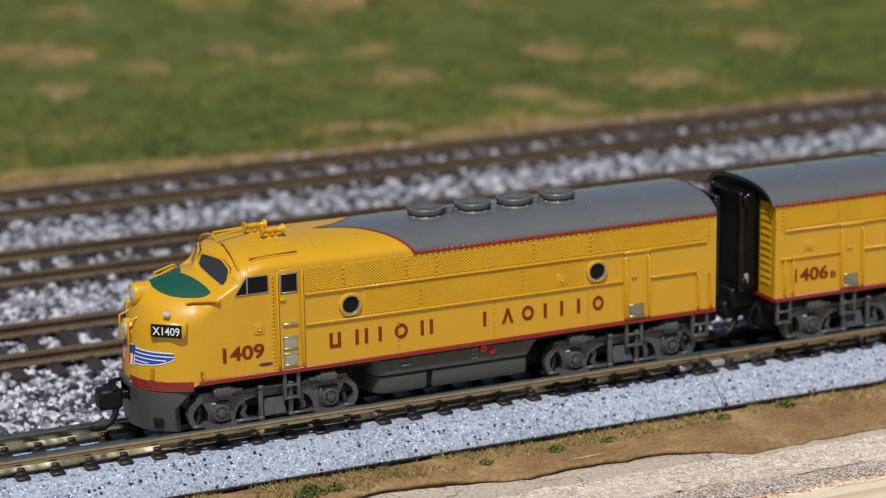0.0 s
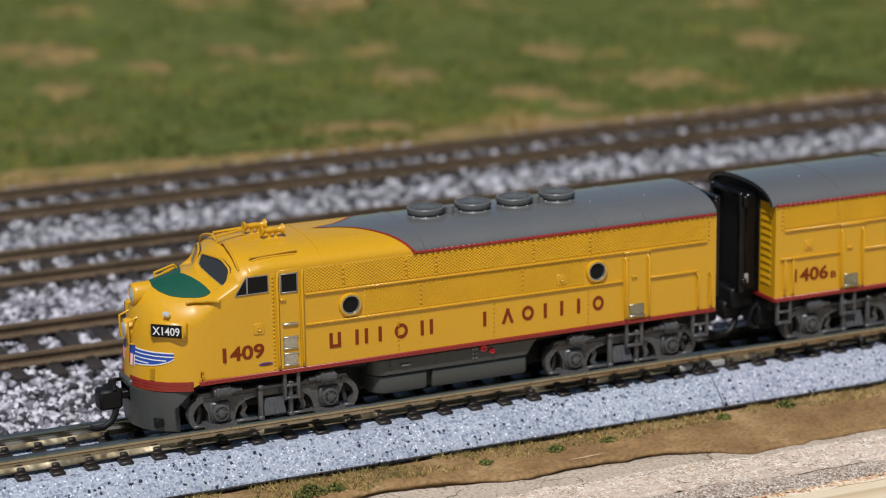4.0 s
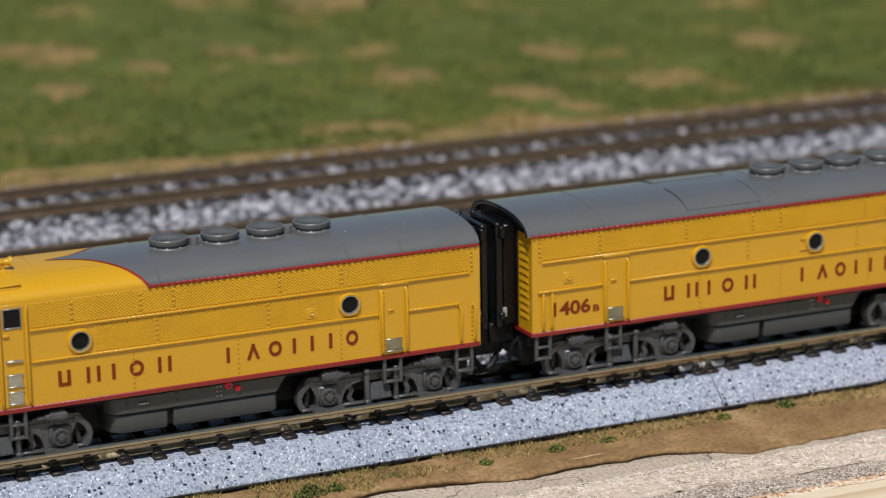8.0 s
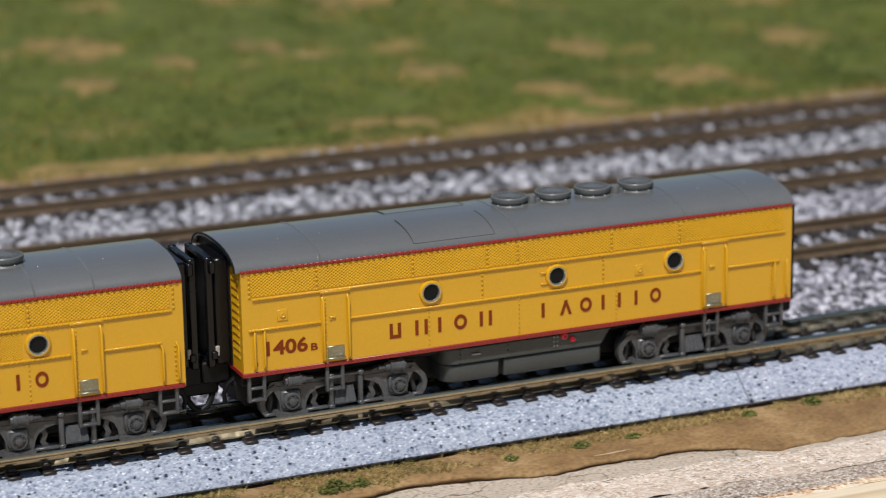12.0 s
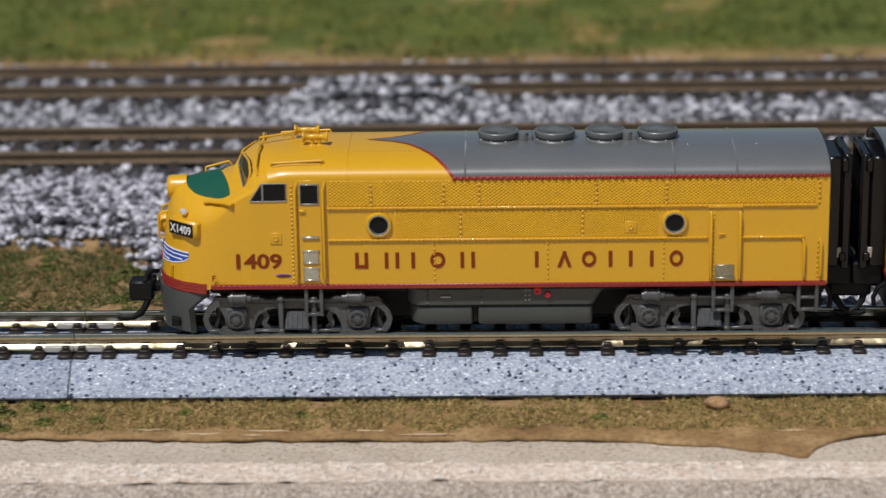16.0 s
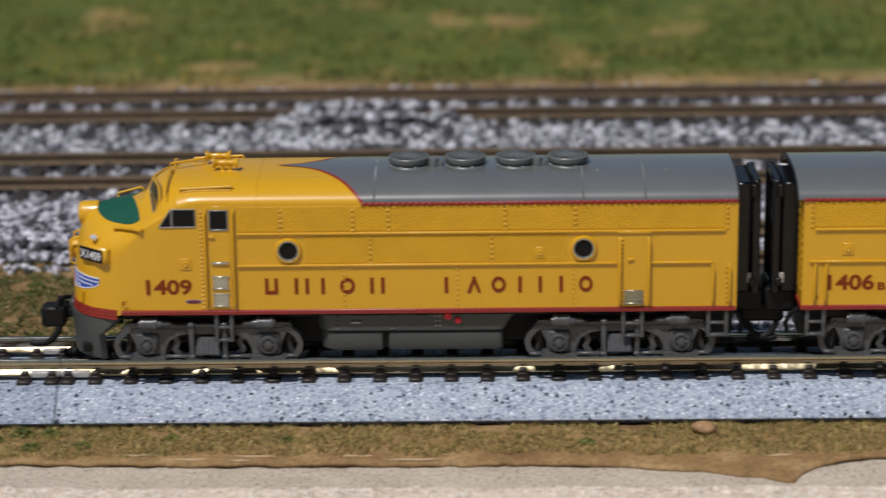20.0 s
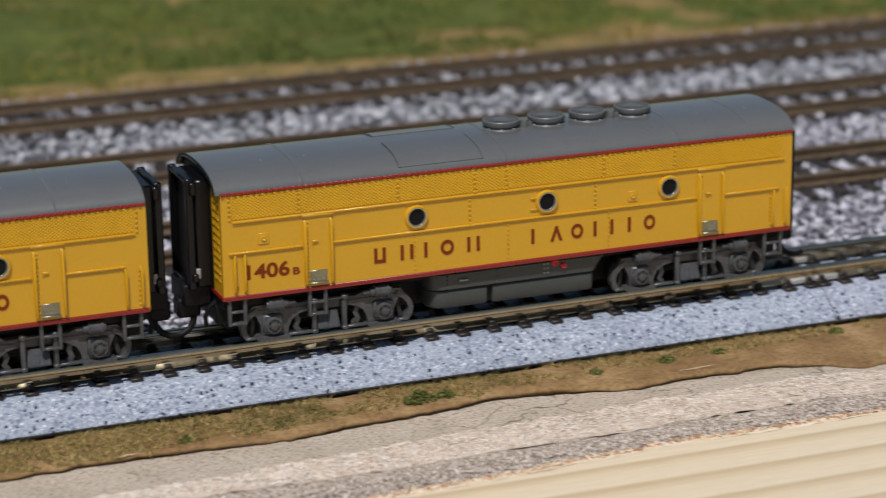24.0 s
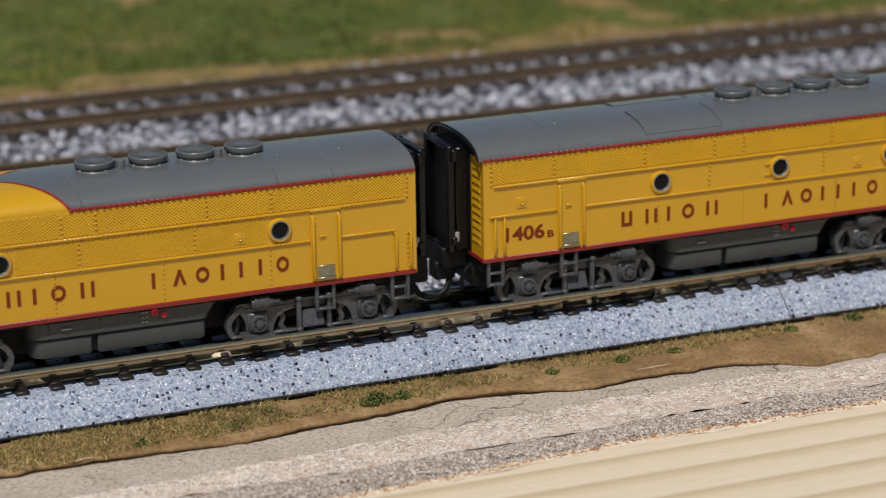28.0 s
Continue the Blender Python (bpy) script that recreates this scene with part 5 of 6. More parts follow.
        part("drip_ledge", Geo().tube(bar, 0.26, 8), m_yellow, body)
        part("gutter_rail", grab_iron([skin.point(-77.9, 1.43, int(s), 0.0), skin.point(-77.7, 1.43, int(s), 0.45), skin.point(-69.6, 1.43, int(s), 0.45), skin.point(-69.4, 1.43, int(s), 0.0)], 0.2), m_yellow, body)
        part("gutter_rail", Geo().tube([skin.point(-77.7 + 0.8 * k, 1.39, int(s), 0.05) for k in range(11)], 0.16, 6), m_yellow, body)
        brow = []
        for k in range(7):
            v, lo, hi = 1.36 + 0.61 * k / 6, -83.0, -77.0
            for _ in range(30):                              # the rail runs straight across the roof
                mid = (lo + hi) / 2
                lo, hi = (mid, hi) if skin.point(mid, v, int(s)).x < -78.5 else (lo, mid)
            brow.append(skin.point(lo, v, int(s), 0.0 if k in (0, 6) else 0.75))
        part("handrail", grab_iron(brow, 0.19), m_yellow, body)
        part("maker_plate", Geo().lathe([(1.0, 0), (1.0, 0.08), (0.8, 0.1), (0.75, 0.06), (0.05, 0.06)], (0, 0, 0), "Y", 20).turned(Matrix.Translation((-75.3, y, 10.1)) @ Matrix.Diagonal((1.1, s, 0.24, 1))), m_blue, body, "tiny blue and red builder plate")
        part("plate_bar", Geo().box(-76.1, -74.5, y, y + 0.13 * s, 9.98, 10.2, 0), m_letter, body)
    # front lamps
    head = part("headlight", Geo().lathe([(1.75, 2.6), (1.7, 0.4), (1.6, 0.0), (1.35, -0.2), (1.2, 0.1), (0.1, 0.25)], (-92.0, 0, 20.3), "X", 28), m_yellow, body, "round nose headlight")
    part("lens", Geo().lathe([(1.25, 0.1), (1.2, -0.1), (0.7, -0.25), (0.05, -0.3)], (-92.05, 0, 20.3), "X", 24), m_lens, head, "clear headlight lens")
    low_lamp = part("lower_headlight", Geo().lathe([(1.6, 1.2), (1.6, 0.0), (1.4, -0.4), (1.2, -0.2), (0.1, 0.1)], (-93.2, 0, 15.2), "X", 28), m_yellow, body, "round door headlight")
    part("lens", Geo().lathe([(1.25, 0.0), (1.1, -0.3), (0.05, -0.45)], (-93.3, 0, 15.2), "X", 24), m_lens, low_lamp, "clear headlight lens")
    for y0 in (-2.1, 2.1):
        part("handrail", grab_iron([(-92.4, y0, 13.2), (-93.5, y0, 13.6), (-93.5, y0, 16.8), (-92.0, y0, 17.4)], 0.18), m_yellow, body)
    part("handrail", grab_iron([skin.point(-88.0, 1.66, 1, 0.0), skin.point(-87.8, 1.66, 1, 0.7), skin.point(-84.4, 1.66, 1, 0.7), skin.point(-84.2, 1.66, 1, 0.0)], 0.2), m_yellow, body)
    part("handrail", grab_iron([(-79.0, -0.5, 26.1), (-78.9, -0.5, 27.5), (-74.6, 0.8, 27.8), (-74.2, 0.8, 26.8)], 0.17), m_yellow, body)
    for k in range(7):
        part("nose_rib", skin.patch([-91.7, -91.5, -91.2], lambda x, z=9.0 + 0.26 * k: skin.level(x, z), lambda x, z=9.13 + 0.26 * k: skin.level(x, z), 1, -1, 0.2, 0.25), m_yellow, body)
    part("handrail", grab_iron([(-75.9, 3.2, 26.4), (-75.8, 3.2, 27.3), (-73.2, 3.2, 27.4), (-73.0, 3.2, 26.5)], 0.17), m_yellow, body)
    horn(-72.3, 1.6, body)
    horn(-70.9, -2.2, body)
    for x in (-66.2, -50.2, -21.5, -13.0):
        seam = Geo().tube([skin.point(x, 1 + k / 12, -1, 0.05) for k in range(13)] + [skin.point(x, 2 - k / 12, 1, 0.05) for k in range(1, 13)], 0.055, 4, False)
        part("roof_seam", seam, m_grey if x > -60 else m_yellow, body)
    for x in (-45.3, -37.4, -30.3, -23.0):
        roof_fan(x, body)
    for x in (-41.4, -26.9):
        fan_box(x, body)
    for a, b in ((-61.5, -56.5), (-17.5, -11.5)):
        part("roof_vent_louvres", Geo().box(a, b, -5.0, -3.9, 26.45, 26.62, 0.04).box(a, b, 3.9, 5.0, 26.45, 26.62, 0.04), m_grey, body)
    for x in (-50.2, -21.5, -13.0):
        part("seam_strip", roof_dots(skin, [(x + 0.3, 1.04 + 0.045 * k) for k in range(21)]), m_grey, body)
    part("seam_strip", roof_dots(skin, [(-66.0 + 0.55 * k, 1.72) for k in range(16)], 0.07), m_yellow, body)
    for x in (-19.0, -9.5):
        part("lifting_eye", Geo().lathe([(0.3, -0.3), (0.25, 0.2), (0.1, 0.35)], (x, -3.6, 26.6), "Z", 8), m_grey, body)
    name_marks(body, NAME_A, 11.1, 13.4)
    part("road_number", text_mesh("road_number", "1409", -81.85, -75.45, 11.1, 13.35, -WIDE - 0.06, m_letter, 0.03), m_letter, body, "dark red road number")
    part("front_mark", text_mesh("front_mark", "F", -85.3, -84.75, 9.4, 10.2, -WIDE - 0.06, m_letter, 0.03), m_letter, body)
    # pilot, frame and running gear
    pil = Geo()
    ring = [(-93.9, 0), (-93.8, 2.2), (-93.0, 4.8), (-91.4, 6.9), (-89.0, 8.3), (-86.3, 8.9)]
    ring = [(x, -y) for x, y in reversed(ring)] + ring[1:]
    for z, k in ((7.2, 1.0), (4.9, 1.0), (1.2, 0.97)):
        cut = 0.0 if z > 7 else 2.8
        low = [(min(x, -86.3 - cut) + (7.2 - z) * 0.06, y * k) for x, y in ring]
        pil.v += [(x, y, z) for x, y in low] + [(x + 0.7, y * 0.93, z) for x, y in low]
    n = len(ring)
    for r in range(2):
        for j in range(n - 1):
            if r == 0 and j in (n // 2 - 1, n // 2):
                continue
            a, b = r * 2 * n + j, (r + 1) * 2 * n + j
            pil.f += [(a, a + 1, b + 1, b), (a + n, a + n + 1, b + n + 1, b + n)]
    for j in range(n - 1):
        pil.f += [(4 * n + j, 4 * n + j + 1, 5 * n + j + 1, 5 * n + j), (j, j + 1, n + j + 1, n + j)]
    for r in range(2):
        for j in (0, n - 1):
            a, b = r * 2 * n + j, (r + 1) * 2 * n + j
            pil.f.append((a, b, b + n, a + n))
    part("pilot", pil, m_under, car, "grey pilot plate under the nose")
    part("anticlimber", Geo().box(-94.0, -92.8, -2.6, 2.6, 6.8, 8.2, 0.35), m_under, car)
    part("step_recess", Geo().box(-91.6, -90.4, -7.6, -6.4, 2.0, 3.2, 0.05).box(-91.6, -90.4, 6.4, 7.6, 2.0, 3.2, 0.05), m_dull_black, car)
    part("frame", Geo().box(-86, -1, -7.2, 7.2, 6.6, 8.4, 0.3).box(-85, -2, -3.4, 3.4, 1.6, 6.8, 0.3), m_dull_black, car)
    tank(car, -58.0, -32.4, -40.0)
    part("end_sheet", Geo().box(0.02, 0.25, -6.2, 6.2, 8.9, 24.4, 0.05).sweep([(-9.2, 24.3), (-7.6, 25.5), (-4, 26.45), (0, 26.75), (4, 26.45), (7.6, 25.5), (9.2, 24.3)], 0.02, 0.25), m_dull_black, body, "black end sheet")
    diaphragm(car, 0.0, 1)
    coupler(car, -93.4, -1)
    end_beam(car, 0.0, 1)
    coupler(car, 0.0, 1)
    wheels = truck("front_truck", -73.7, car) + truck("rear_truck", -16.0, car)
    return car, wheels


# ---------------------------------------------------------------- booster unit
LONG_B = 91.6


def booster_unit():
    car = thing("diesel_booster_unit", "cabless yellow model diesel booster with grey roof coupled behind the locomotive", "locomotive", group="model diesel train")
    plain = curve_of([(0, WIDE), (1, WIDE)])
    skin = Skin(plain, curve_of([(0, 26.9), (1, 26.9)]), curve_of([(0, 24.0), (1, 24.0)]), curve_of([(0, 8.3), (1, 8.3)]))
    body = part("body_shell", skin.shell([0, 0.4, 20, 45, 70, LONG_B - 0.4, LONG_B], True, True), m_yellow, car, "glossy yellow slab-sided body")
    for side in (-1, 1):
        part("roof_panel", skin.patch(span(-0.9, LONG_B + 0.25, 24), lambda x: 1.0, lambda x: 2.0, 20, side, 0.08, 0.5), m_grey, body, "satin grey roof")
        part("roof_hatch", skin.patch(span(27.1, 40.2, 6), lambda x: 1.22, lambda x: 1.9, 10, side, 0.18, 0.15), m_grey, body)
        part("roof_edge", Geo().tube([skin.point(-0.9, v, side, 0.0) for v in span(1.0, 2.0, 14)], 0.16, 6), m_dull_black, body)
        hatch = [skin.point(27.1, 1.22 + 0.68 * k / 10, side, 0.2) for k in range(11)]
        part("hatch_seam", Geo().tube(hatch, 0.07, 4).tube([p + Vector((13.1, 0, 0)) for p in hatch], 0.07, 4), m_under, body)
    for y in (-WIDE, WIDE):
        s = math.copysign(1, y)
        eave_stripe(body, 0.05, LONG_B - 0.05, y)
        common_side(body, skin, 0.05, LONG_B - 0.1, [(1.6, LONG_B - 1.3, 19.8), (0.9, 12.0, 15.2), (16.6, 75.2, 15.2), (80.0, 89.4, 15.2)],
                    [11.55, 26.7, 38.73, 43.8, 59.6, 71.4, 1.2], [37.9, 58.2], [29.2, 44.0, 60.5, 88.0],
                    screen_runs([1.3, 11.55, 26.7, 38.73, 43.8, 59.6, 71.4, LONG_B - 1.4]), [], y)
        for x in (29.5, 50.25, 70.45):
            porthole(x, 17.45, body, y)
        for x, z in ((6.15, 17.0), (64.45, 16.7)):
            louvre_latch(x, z, body, y)
        side_door(12.2, 16.4, 8.9, 19.5, body, y)
        side_door(75.5, 79.7, 8.9, 19.5, body, y)
        for a, b in ((0.9, 3.2), (13.0, 15.4), (76.3, 78.6), (87.4, 90.2)):
            side_ladder(a, b, 4.2, 8.3, body, y + math.copysign(0.35, -y))
        for x in (1.7, 3.2, 88.4, 90.6):
            part("handrail", grab_iron([(x, y, 9.2), (x, y + 0.5 * s, 9.7), (x, y + 0.5 * s, 14.4), (x + 0.2, y, 15.1)]), m_yellow, body)
        part("hinge", Geo().box(47.6, 48.7, y, y + 0.25 * s, 18.0, 18.3, 0.05).box(47.6, 48.7, y, y + 0.25 * s, 16.3, 16.6, 0.05), m_yellow, body)
        # end louvres
        for x0, way in ((0, -1), (LONG_B, 1)):
            for k in range(11):
                z = 10.6 + 1.15 * k
                part("louvre", Geo().add([(x0, s * 5.6, z), (x0, s * 8.6, z), (x0 + way * 0.15, s * 8.5, z + 0.22), (x0 + way * 0.15, s * 5.7, z + 0.22), (x0, s * 8.6, z + 0.8), (x0, s * 5.6, z + 0.8)],
                                         [(0, 1, 2, 3), (3, 2, 4, 5), (0, 3, 5), (1, 4, 2)]), m_yellow, body)
    for x0, way in ((0, -1), (LONG_B, 1)):
        part("end_stripe", Geo().box(x0 - 0.1 * way, x0 + 0.14 * way, -9.9, 9.9, 8.15, 8.85, 0.05), m_red, body, "red painted sill stripe")
    part("end_sheet", Geo().sweep([(-9.8, 8.4), (-9.8, 24), (-8, 25.5), (-4, 26.5), (0, 26.8), (4, 26.5), (8, 25.5), (9.8, 24), (9.8, 8.4)], LONG_B + 0.02, LONG_B + 0.5), m_dull_black, body, "black rear end sheet")
    for x in (12.0, 43.6, 72.0, 84.0):
        part("roof_seam", Geo().tube([skin.point(x, 1 + k / 12, -1, 0.09) for k in range(13)] + [skin.point(x, 2 - k / 12, 1, 0.09) for k in range(1, 13)], 0.06, 4, False), m_grey, body)
    for x in (47.1, 54.5, 61.3, 68.9):
        roof_fan(x, body)
    for x in (50.7, 65.1):
        fan_box(x, body)
    for a, b in ((4.5, 10.5), (81, 87)):
        part("roof_vent_louvres", Geo().box(a, b, -5.0, -3.9, 26.45, 26.62, 0.04).box(a, b, 3.9, 5.0, 26.45, 26.62, 0.04), m_grey, body)
    for x in (12.3, 43.9, 72.3):
        part("seam_strip", roof_dots(skin, [(x, 1.04 + 0.045 * k) for k in range(21)]), m_grey, body)
    part("seam_strip", roof_dots(skin, [(4.5 + 0.55 * k, 1.5) for k in range(12)] + [(81 + 0.55 * k, 1.5) for k in range(12)], 0.07), m_grey, body)
    part("seam_strip", roof_dots(skin, [(27.5 + 0.7 * k, 1.24) for k in range(18)], 0.07), m_grey, body)
    for x in (8.0, 14.5, 78.0, 86.5):
        part("lifting_eye", Geo().lathe([(0.3, -0.3), (0.25, 0.2), (0.1, 0.35)], (x, -3.6, 26.6), "Z", 8), m_grey, body)
    name_marks(body, [(x + 88.15, w, f) for x, w, f in NAME_A], 11.1, 13.4)
    part("road_number", text_mesh("road_number", "1406", 3.5, 9.95, 11.0, 13.3, -WIDE - 0.06, m_letter, 0.03), m_letter, body, "dark red road number")
    part("road_number_suffix", text_mesh("road_number_suffix", "B", 10.4, 11.5, 11.0, 12.1, -WIDE - 0.06, m_letter, 0.03), m_letter, body)
    part("front_mark", text_mesh("front_mark", "F", 1.7, 2.25, 9.4, 10.2, -WIDE - 0.06, m_letter, 0.03), m_letter, body)
    part("frame", Geo().box(1, LONG_B - 1, -7.2, 7.2, 6.6, 8.4, 0.3).box(2, LONG_B - 2, -3.4, 3.4, 1.6, 6.8, 0.3), m_dull_black, car)
    tank(car, 32.0, 58.6, 52.0)
    part("end_sheet", Geo().box(-0.25, -0.02, -5.2, 5.2, 8.9, 24.4, 0.05).sweep([(-9.6, 24.2), (-7.8, 25.5), (-4, 26.45), (0, 26.75), (4, 26.45), (7.8, 25.5), (9.6, 24.2)], -0.25, -0.02), m_dull_black, body, "black end sheet")
    diaphragm(car, 0.0, -1)
    coupler(car, 0.0, -1)
    coupler(car, LONG_B, 1)
    end_beam(car, 0.0, -1)
    end_beam(car, LONG_B, 1)
    wheels = truck("front_truck", 16.0, car) + truck("rear_truck", 74.9, car)
    return car, wheels


cab, cab_wheels = cab_unit()
booster, booster_wheels = booster_unit()

# ---------------------------------------------------------------- small things on the ground
stick = thing("plastic_rod", "thin white plastic rod lying on the loose ballast", "rod", at=(-92.9, 76.7, -3.0))
part("rod", Geo().box(0, 36, -0.7, 0.7, -0.4, 0.4, 0.1).turned(Matrix.Rotation(radians(24), 4, "Z")), m_rod, stick)

peb = bmesh.new()
bmesh.ops.create_icosphere(peb, subdivisions=3, radius=1.0)
for v in peb.verts:
    k = 1 + 0.22 * noise.noise(v.co * 1.3) + 0.08 * noise.noise(v.co * 4)
    v.co = Vector((v.co.x * 1.75 * k, v.co.y * 1.2 * k, v.co.z * 0.95 * k))
thing("pebble", "small tan stone on the turf beside the roadbed", "stone", at=(-4.4, -16.6, -6.6), data=Geo().take(peb).mesh("pebble", m_pebble, 80))


def weed(x, y, r, name="weed_clump"):
    """A clump of crumbled foam leaves."""
    n = int(70 * r)
    a, d, h = np.random.uniform(0, 6.28, n), r * np.sqrt(np.random.uniform(0, 1, n)), np.random.uniform(0, 1, n)
    places = np.stack([d * np.cos(a), d * np.sin(a) * 0.7, h * (r * 0.75) * (1.05 - d / r)], 1)
    me = swarm(name, [(1, 0, 0), (-0.5, 0.87, 0), (-0.5, -0.87, 0), (0, 0, 0.9)], [(0, 1, 3), (1, 2, 3), (2, 0, 3), (0, 2, 1)], places, np.random.uniform(0, 6.28, (n, 3)), np.random.uniform(0.16, 0.42, (n, 1)) * np.ones((1, 3)), m_weed)
    thing(name, "clump of crumbled green foam weeds on brown earth", "plant", at=(x, y, height(x, y)), group="weeds beside the track", data=me)


for x, y, r in ((80.5, -19.0, 2.6), (84.5, -18.6, 1.7), (-20.8, -19.5, 1.3), (162.8, -15.6, 1.8), (45, -20.5, 1.2), (121, -17.6, 1.5), (130, -17.2, 1.2), (-104, -17.0, 2.6), (-99, -15.5, 1.9), (-95, -15.6, 1.6),
                (-97, -20, 1.5), (-90, -19.5, 1.3), (-103, -21.5, 1.6), (-78, -17, 1.0), (-62, -18, 1.1), (109, -18.3, 1.1), (151, -16.2, 1.3)):
    weed(x, y, r)
for k in range(46):
    weed(random.uniform(-175, -88), random.uniform(17, 58), random.uniform(1.2, 3.0), "ground_weed")


def scatter(name, label, category, places, size, base, faces, material, flat=1.0):
    n = len(places)
    sizes = np.random.uniform(size[0], size[1], (n, 1)) * np.random.uniform(0.7, 1.25, (n, 3))
    sizes[:, 2] *= flat
    thing(name, label, category, kind="stuff", data=swarm(name, base, faces, places, np.random.uniform(0, 6.28, (n, 3)), sizes, material))


CUBE = [(-1, -1, -1), (1, -1, -1), (1, 1, -1), (-1, 1, -1), (-0.8, -0.8, 1), (0.8, -0.8, 1), (0.8, 0.8, 1), (-0.8, 0.8, 1)]
CUBE_FACES = [(3, 2, 1, 0), (4, 5, 6, 7), (0, 1, 5, 4), (1, 2, 6, 5), (2, 3, 7, 6), (3, 0, 4, 7)]


def ballast_points(n, x0, x1, y0, y1, seed):
    rng = np.random.RandomState(seed)
    xs, ys = rng.uniform(x0, x1, n), rng.uniform(y0, y1, n)
    grid_h = {}
    out = []
    for x, y in zip(xs, ys):
        if y < ballast_edge(x) + rng.uniform(-4, 2):
            continue
        key = (int(x // 4), int(y // 4))
        if key not in grid_h:
            grid_h[key] = height(key[0] * 4 + 2, key[1] * 4 + 2)
        z = grid_h[key] + rng.uniform(-0.1, 0.75)
        rails = min(abs(y - c) for c in (106.0, 156.5, 56.3 if x > -14 else 1e3))
        heap = abs(x + 57) < 24 and abs(y - 146) < 10
        if rails < 15.6 and not heap:
            first = -9.0 if rails == abs(y - 56.3) else -327.0
            if abs(rails - 8.65) < 1.6 or abs((x - first + 3.15) % 6.3 - 3.15) < 1.35:   # rails and sleepers stay clear
                continue
            z = -4.35 + rng.uniform(-0.5, 0.5)
        out.append((x, y, z))
    return np.array(out)


scatter("ballast", "loose pale grey and dark crushed stone ballast beside the near track", "ballast", ballast_points(88000, -150, 310, 13.5, 92, 3), (0.36, 0.66), CUBE, CUBE_FACES, m_pale_stone, 0.8)
scatter("far_ballast", "loose grey and dark crushed stone ballast between the far tracks", "ballast", ballast_points(76000, -220, 410, 90, 176, 5), (0.42, 0.8), CUBE, CUBE_FACES, m_stone, 0.8)

rng = np.random.RandomState(11)
BLADE = [(-0.12, 0, -0.1), (0.12, 0, -0.1), (0.03, 0.05, 1.0)]


def blades(name, label, places, size, material, lean):
    n = len(places)
    sizes = rng.uniform(size[0], size[1], (n, 1)) * np.ones((1, 3))
    turns = np.stack([rng.normal(0, lean, n), rng.normal(0, lean, n), rng.uniform(0, 6.28, n)], 1)
    thing(name, label, "grass", kind="stuff", data=swarm(name, BLADE, [(0, 1, 2)], places, turns, sizes, material))


turf_front = curve_of([(-160, -22.5), (20, -22.8), (60, -21.6), (90, -19.4), (130, -17.9), (260, -17)])
turf_thick = curve_of([(-160, 0.9), (60, 0.9), (100, 0.5), (260, 0.4)])
near = []
for x, y in zip(rng.uniform(-160, 260, 130000), rng.uniform(-28, -12.6, 130000)):
    if y > turf_front(x) + 1.8 * rough_at(x, y, 6, 9) and rough_at(x, y, 8, 4.4) > -0.42 and rng.uniform() < turf_thick(x):
        near.append((x, y, height(x, y)))
def strewn(name, label, back_at, front_at, z, n, base, size, material, seed, x0=-130, x1=230):
    """Loose flakes lying between two wavering lines."""
    r = np.random.RandomState(seed)
    xs, fs = r.uniform(x0, x1, n), r.uniform(0, 1, n)
    places = np.array([(x, back_at(x) + (front_at(x) - back_at(x)) * f, z + 0.25 * rough_at(x, f * 9, 3.0, 7.7)) for x, f in zip(xs, fs)])
    sizes = r.uniform(size[0], size[1], (n, 1)) * np.array([base]) * r.uniform(0.6, 1.3, (n, 3))
    turns = np.stack([r.normal(0, 0.18, n), r.normal(0, 0.16, n), r.normal(0, 0.9, n)], 1)
    thing(name, label, "debris", kind="stuff", data=swarm(name, CUBE, CUBE_FACES, places, turns, sizes, material))


strewn("paper_flakes", "pinkish white torn paper flakes along the layout edge", lambda x: fibre_back(x) + 0.3 * rough_at(x, 3, 2.0), fibre_front, -8.38, 24000, (1.6, 0.32, 0.14), (0.12, 0.3), m_flake, 21)
strewn("board_grains", "coarse grey-brown grains of the raw board edge", lambda x: fibre_front(x) - 0.75 - 0.8 * max(0.0, rough_at(x, 0, 11, 3.3)), lambda x: chip_front(x) + 0.2, -8.42, 34000, (1.0, 1.1, 0.6), (0.09, 0.19), m_grain, 22)
strewn("wood_slivers", "torn orange and cream wood slivers along the pine edge", lambda x: chip_front(x) + 0.4, lambda x: chip_front(x) - 0.55, -8.3, 2600, (3.0, 0.5, 0.4), (0.12, 0.3), m_sliver, 23)
blades("turf", "short tan and green turf fibres on brown earth", np.array(near), (0.4, 0.95), m_blade, 0.8)
behind = []
for x, y in zip(rng.uniform(-200, -78, 42000), rng.uniform(13, 63, 42000)):
    if y < ballast_edge(x) + 3 and rough_at(x, y, 10, 4.4) > -0.35:
        behind.append((x, y, height(x, y)))
blades("verge_turf", "short green turf fibres on brown earth behind the track", np.array(behind), (0.6, 1.5), m_verge, 0.8)
PATCHES = [(130, 312, 11, 18), (180, 305, 10, 19), (124, 272, 7, 11), (210, 249, 8, 14), (229, 212, 9, 10), (172, 200, 7, 7), (184, 196, 6, 6), (197, 183, 13, 7), (110, 184, 13, 6), (92, 187, 9, 5), (128, 181, 12, 5), (144, 181, 12, 5), (69, 187, 9, 4),
           (260, 261, 8, 12), (236, 196, 8, 6), (225, 354, 13, 18), (151, 287, 6, 11), (268, 213, 10, 7), (322, 253, 10, 13), (-94, 194, 8, 5), (-29, 238, 9, 7), (20, 179, 14, 4)]


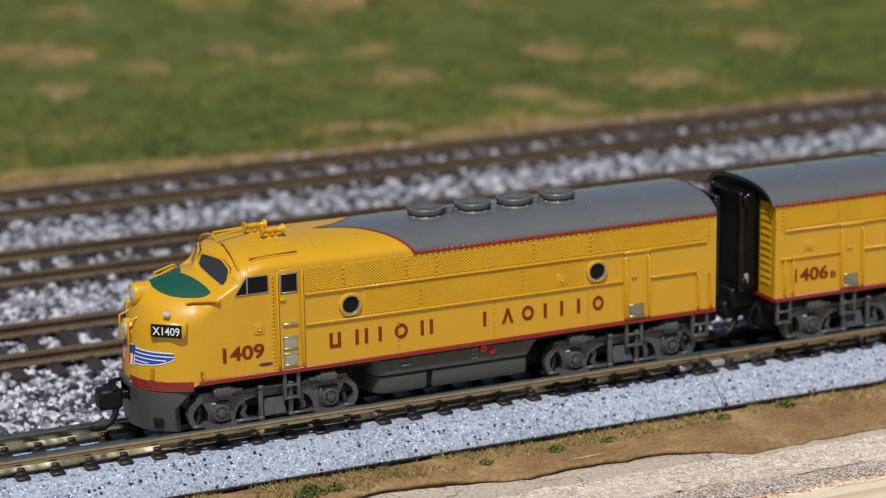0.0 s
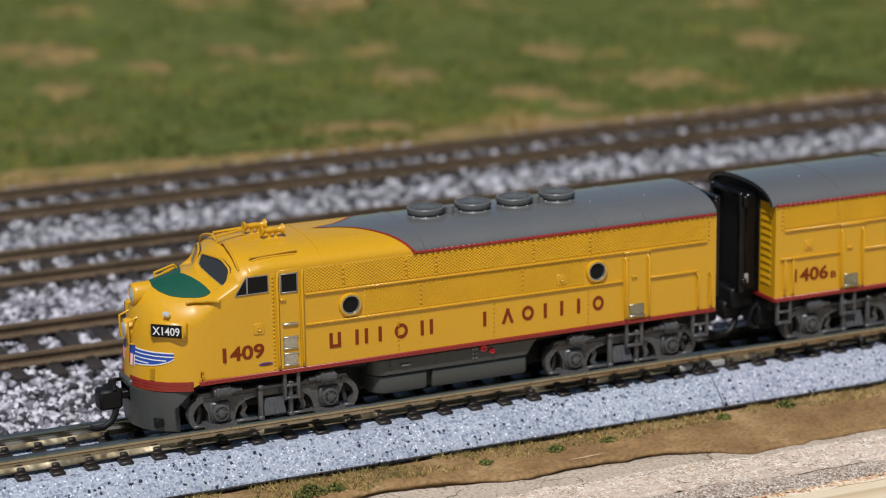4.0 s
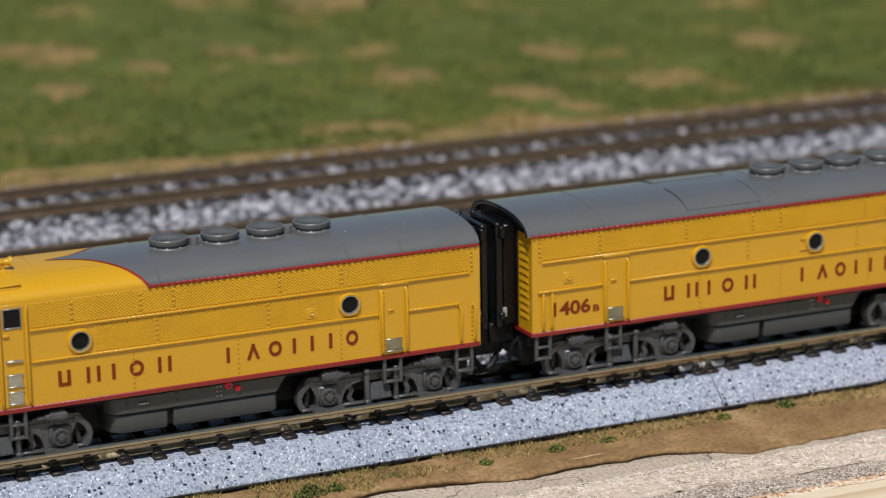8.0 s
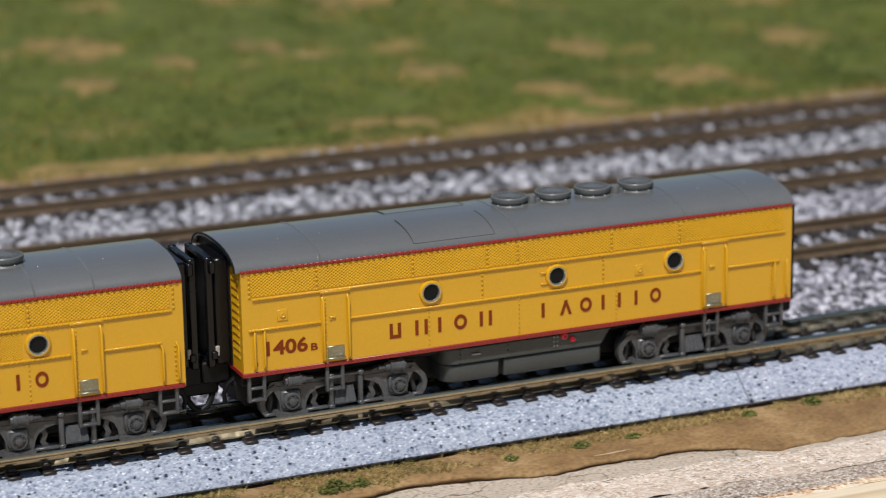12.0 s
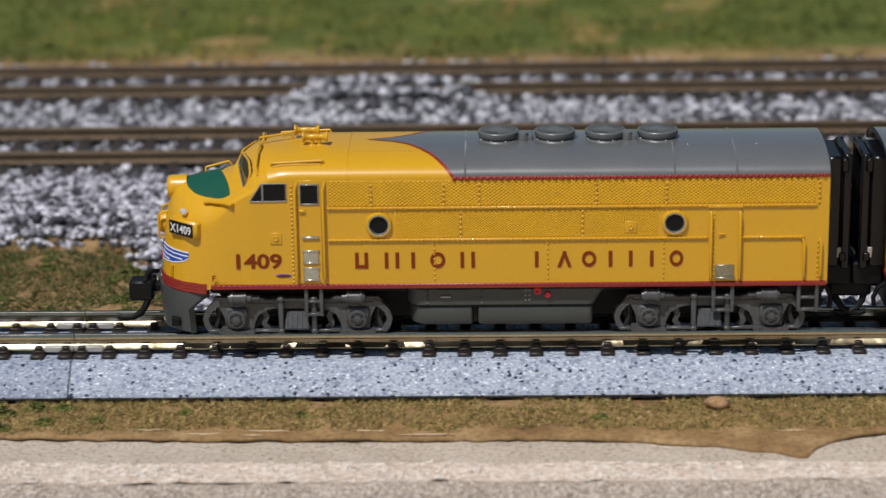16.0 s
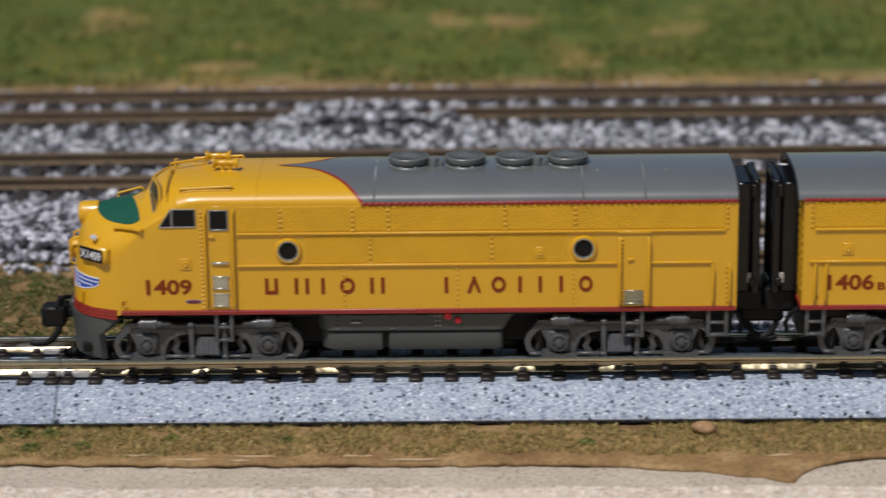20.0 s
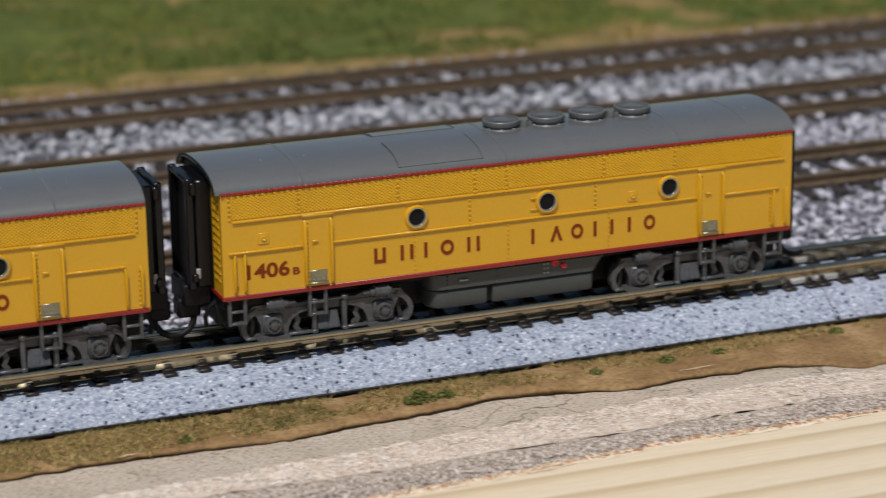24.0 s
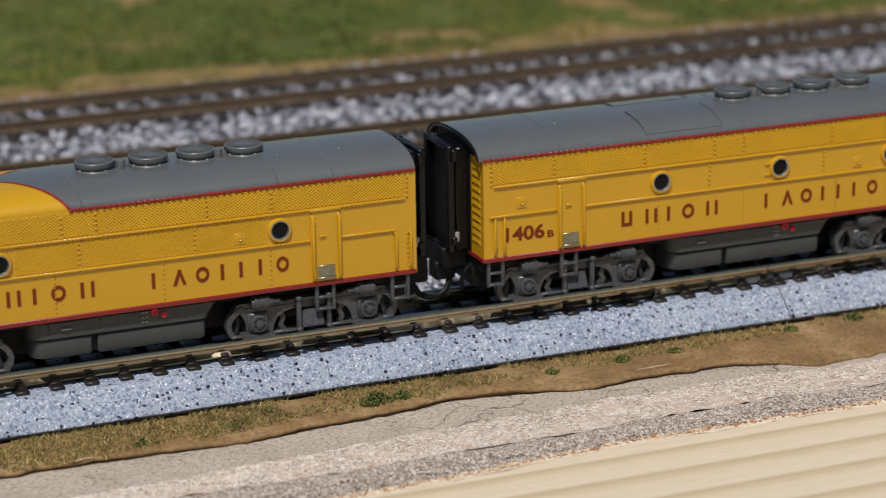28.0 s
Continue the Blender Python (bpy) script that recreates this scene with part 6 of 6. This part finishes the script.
def bare_patch(x0, y0, rx, ry):
    """A worn bare spot in the field, following the ground."""
    verts, faces, rings, n = [(0, 0, height(x0, y0) + 0.45)], [], 5, 26
    for r in range(1, rings + 1):
        for k in range(n):
            a = 2 * math.pi * k / n
            f = r / rings * (1 + 0.6 * rough_at(x0 + 5 * math.cos(a), y0 + 5 * math.sin(a), 3, 3.3))
            x, y = rx * f * math.cos(a), ry * f * math.sin(a)
            verts.append((x, y, height(x0 + x, y0 + y) + 0.45 - 0.6 * (r / rings) ** 4))
    faces = [(0, 1 + k, 1 + (k + 1) % n) for k in range(n)]
    faces += [(1 + (r - 1) * n + k, 1 + r * n + k, 1 + r * n + (k + 1) % n, 1 + (r - 1) * n + (k + 1) % n) for r in range(1, rings) for k in range(n)]
    thing("bare_patch", "bare tan soil showing through the field grass", "soil", at=(x0, y0, 0), group="bare patches in the field", data=Geo().add(verts, faces).mesh("bare_patch", m_bare, 80))


for spot_x, spot_y, spot_rx, spot_ry in PATCHES:
    bare_patch(spot_x, spot_y, spot_rx, spot_ry)
for x, y, long, turn in ((124, -21.9, 6.5, 3), (36, -22.6, 3.5, 4), (-82, -22.6, 6.5, -1), (-75, -23.6, 6.0, 1), (-66, -23.3, 6.5, 0), (-52, -23.0, 6.0, 2), (-68, -24.4, 3.0, 0), (-44, -24.2, 9.0, 0), (5, -23.6, 4.0, 1)):
    chip = Geo().tube([(long * (k / 12 - 0.5), 0.35 * rough_at(x + k, y, 2.0), 0) for k in range(13)], [0.02 + 0.28 * math.sin(math.pi * k / 12) * (0.8 + 0.5 * rough_at(k, x, 1.5)) for k in range(13)], 6).turned(Matrix.Rotation(radians(turn), 4, "Z"))
    chip.v = [(px, py, pz * 0.45) for px, py, pz in chip.v]
    thing("plaster_chip", "pale chipped plaster on the brown earth edge", "chip", at=(x, y, height(x, y) + 0.05), group="pale chips on the earth edge", data=chip.mesh("plaster_chip", m_chipped))
field = []
for x, y in zip(rng.uniform(-330, 620, 120000), 174 + 330 * rng.uniform(0, 1, 120000) ** 1.4):
    if rough_at(x, y, 22, 12.0) > -0.3 and y > 180 + 4 * rough_at(x, y, 9, 1) and not any((x - a) ** 2 / (b * b) + (y - c) ** 2 / (d * d) < rng.uniform(0.1, 1.3) for a, c, b, d in PATCHES if abs(x - a) < b):
        field.append((x, y, height(x, y)))
blades("field_grass", "soft green field grass with tan bare patches", np.array(field), (1.0, 2.6), m_field_blade, 0.7)


# ---------------------------------------------------------------- what moves
TRAIN = [(0.0, 152.99), (4.3, 152.99), (4.7, 151.6), (5.1, 147.3), (5.5, 142.62), (6.0, 136.92), (6.5, 130.91), (7.0, 124.51), (7.5, 118.3), (8.0, 112.11), (8.5, 105.87),
         (9.0, 99.53), (9.5, 93.31), (10.0, 87.0), (10.5, 80.55), (11.0, 74.4), (11.5, 68.15), (12.5, 54.8), (13.5, 41.37), (14.0, 35.46), (14.5, 29.56), (15.0, 23.29), (15.5, 17.4),
         (16.0, 11.02), (16.5, 4.98), (16.8, 1.4), (17.0, 0.0), (19.85, 0.0), (20.0, 0.34), (20.5, 3.6), (21.5, 14.6), (22.5, 25.97), (23.0, 31.69), (23.5, 37.51), (24.0, 43.51),
         (24.5, 49.39), (25.0, 55.25), (25.5, 61.46), (26.0, 67.38), (26.5, 73.23), (27.0, 79.42), (27.5, 85.15), (28.0, 90.81)]
SLACK = curve_of([(0, 10.85), (4.3, 10.85), (4.9, 8.75), (19.7, 8.75), (20.0, 9.0), (20.5, 9.6), (22.5, 10.4), (23.5, 10.8), (28, 10.85)])


def motions():
    place = curve_of(TRAIN)
    walk(cab, [(t, pose(x * MM, 0, 0)) for t, x in TRAIN])
    rows = sorted(TRAIN + [(4.9, place(4.9)), (19.7, 0.0)])
    walk(booster, [(t, pose((x + SLACK(t)) * MM, 0, 0)) for t, x in rows])
    times = [0.0] + [4.3 + 0.2 * k for k in range(64)] + [19.7 + 0.2 * k for k in range(42)] + [28.0]
    for lot, gap in ((cab_wheels, False), (booster_wheels, True)):
        for w in lot:
            x, y, z = w.location
            walk(w, [(t, Matrix.Translation((x, y, z)) @ Matrix.Rotation((place(t) + (SLACK(t) if gap else 0)) / 2.85, 4, "Y")) for t in times])


motions()
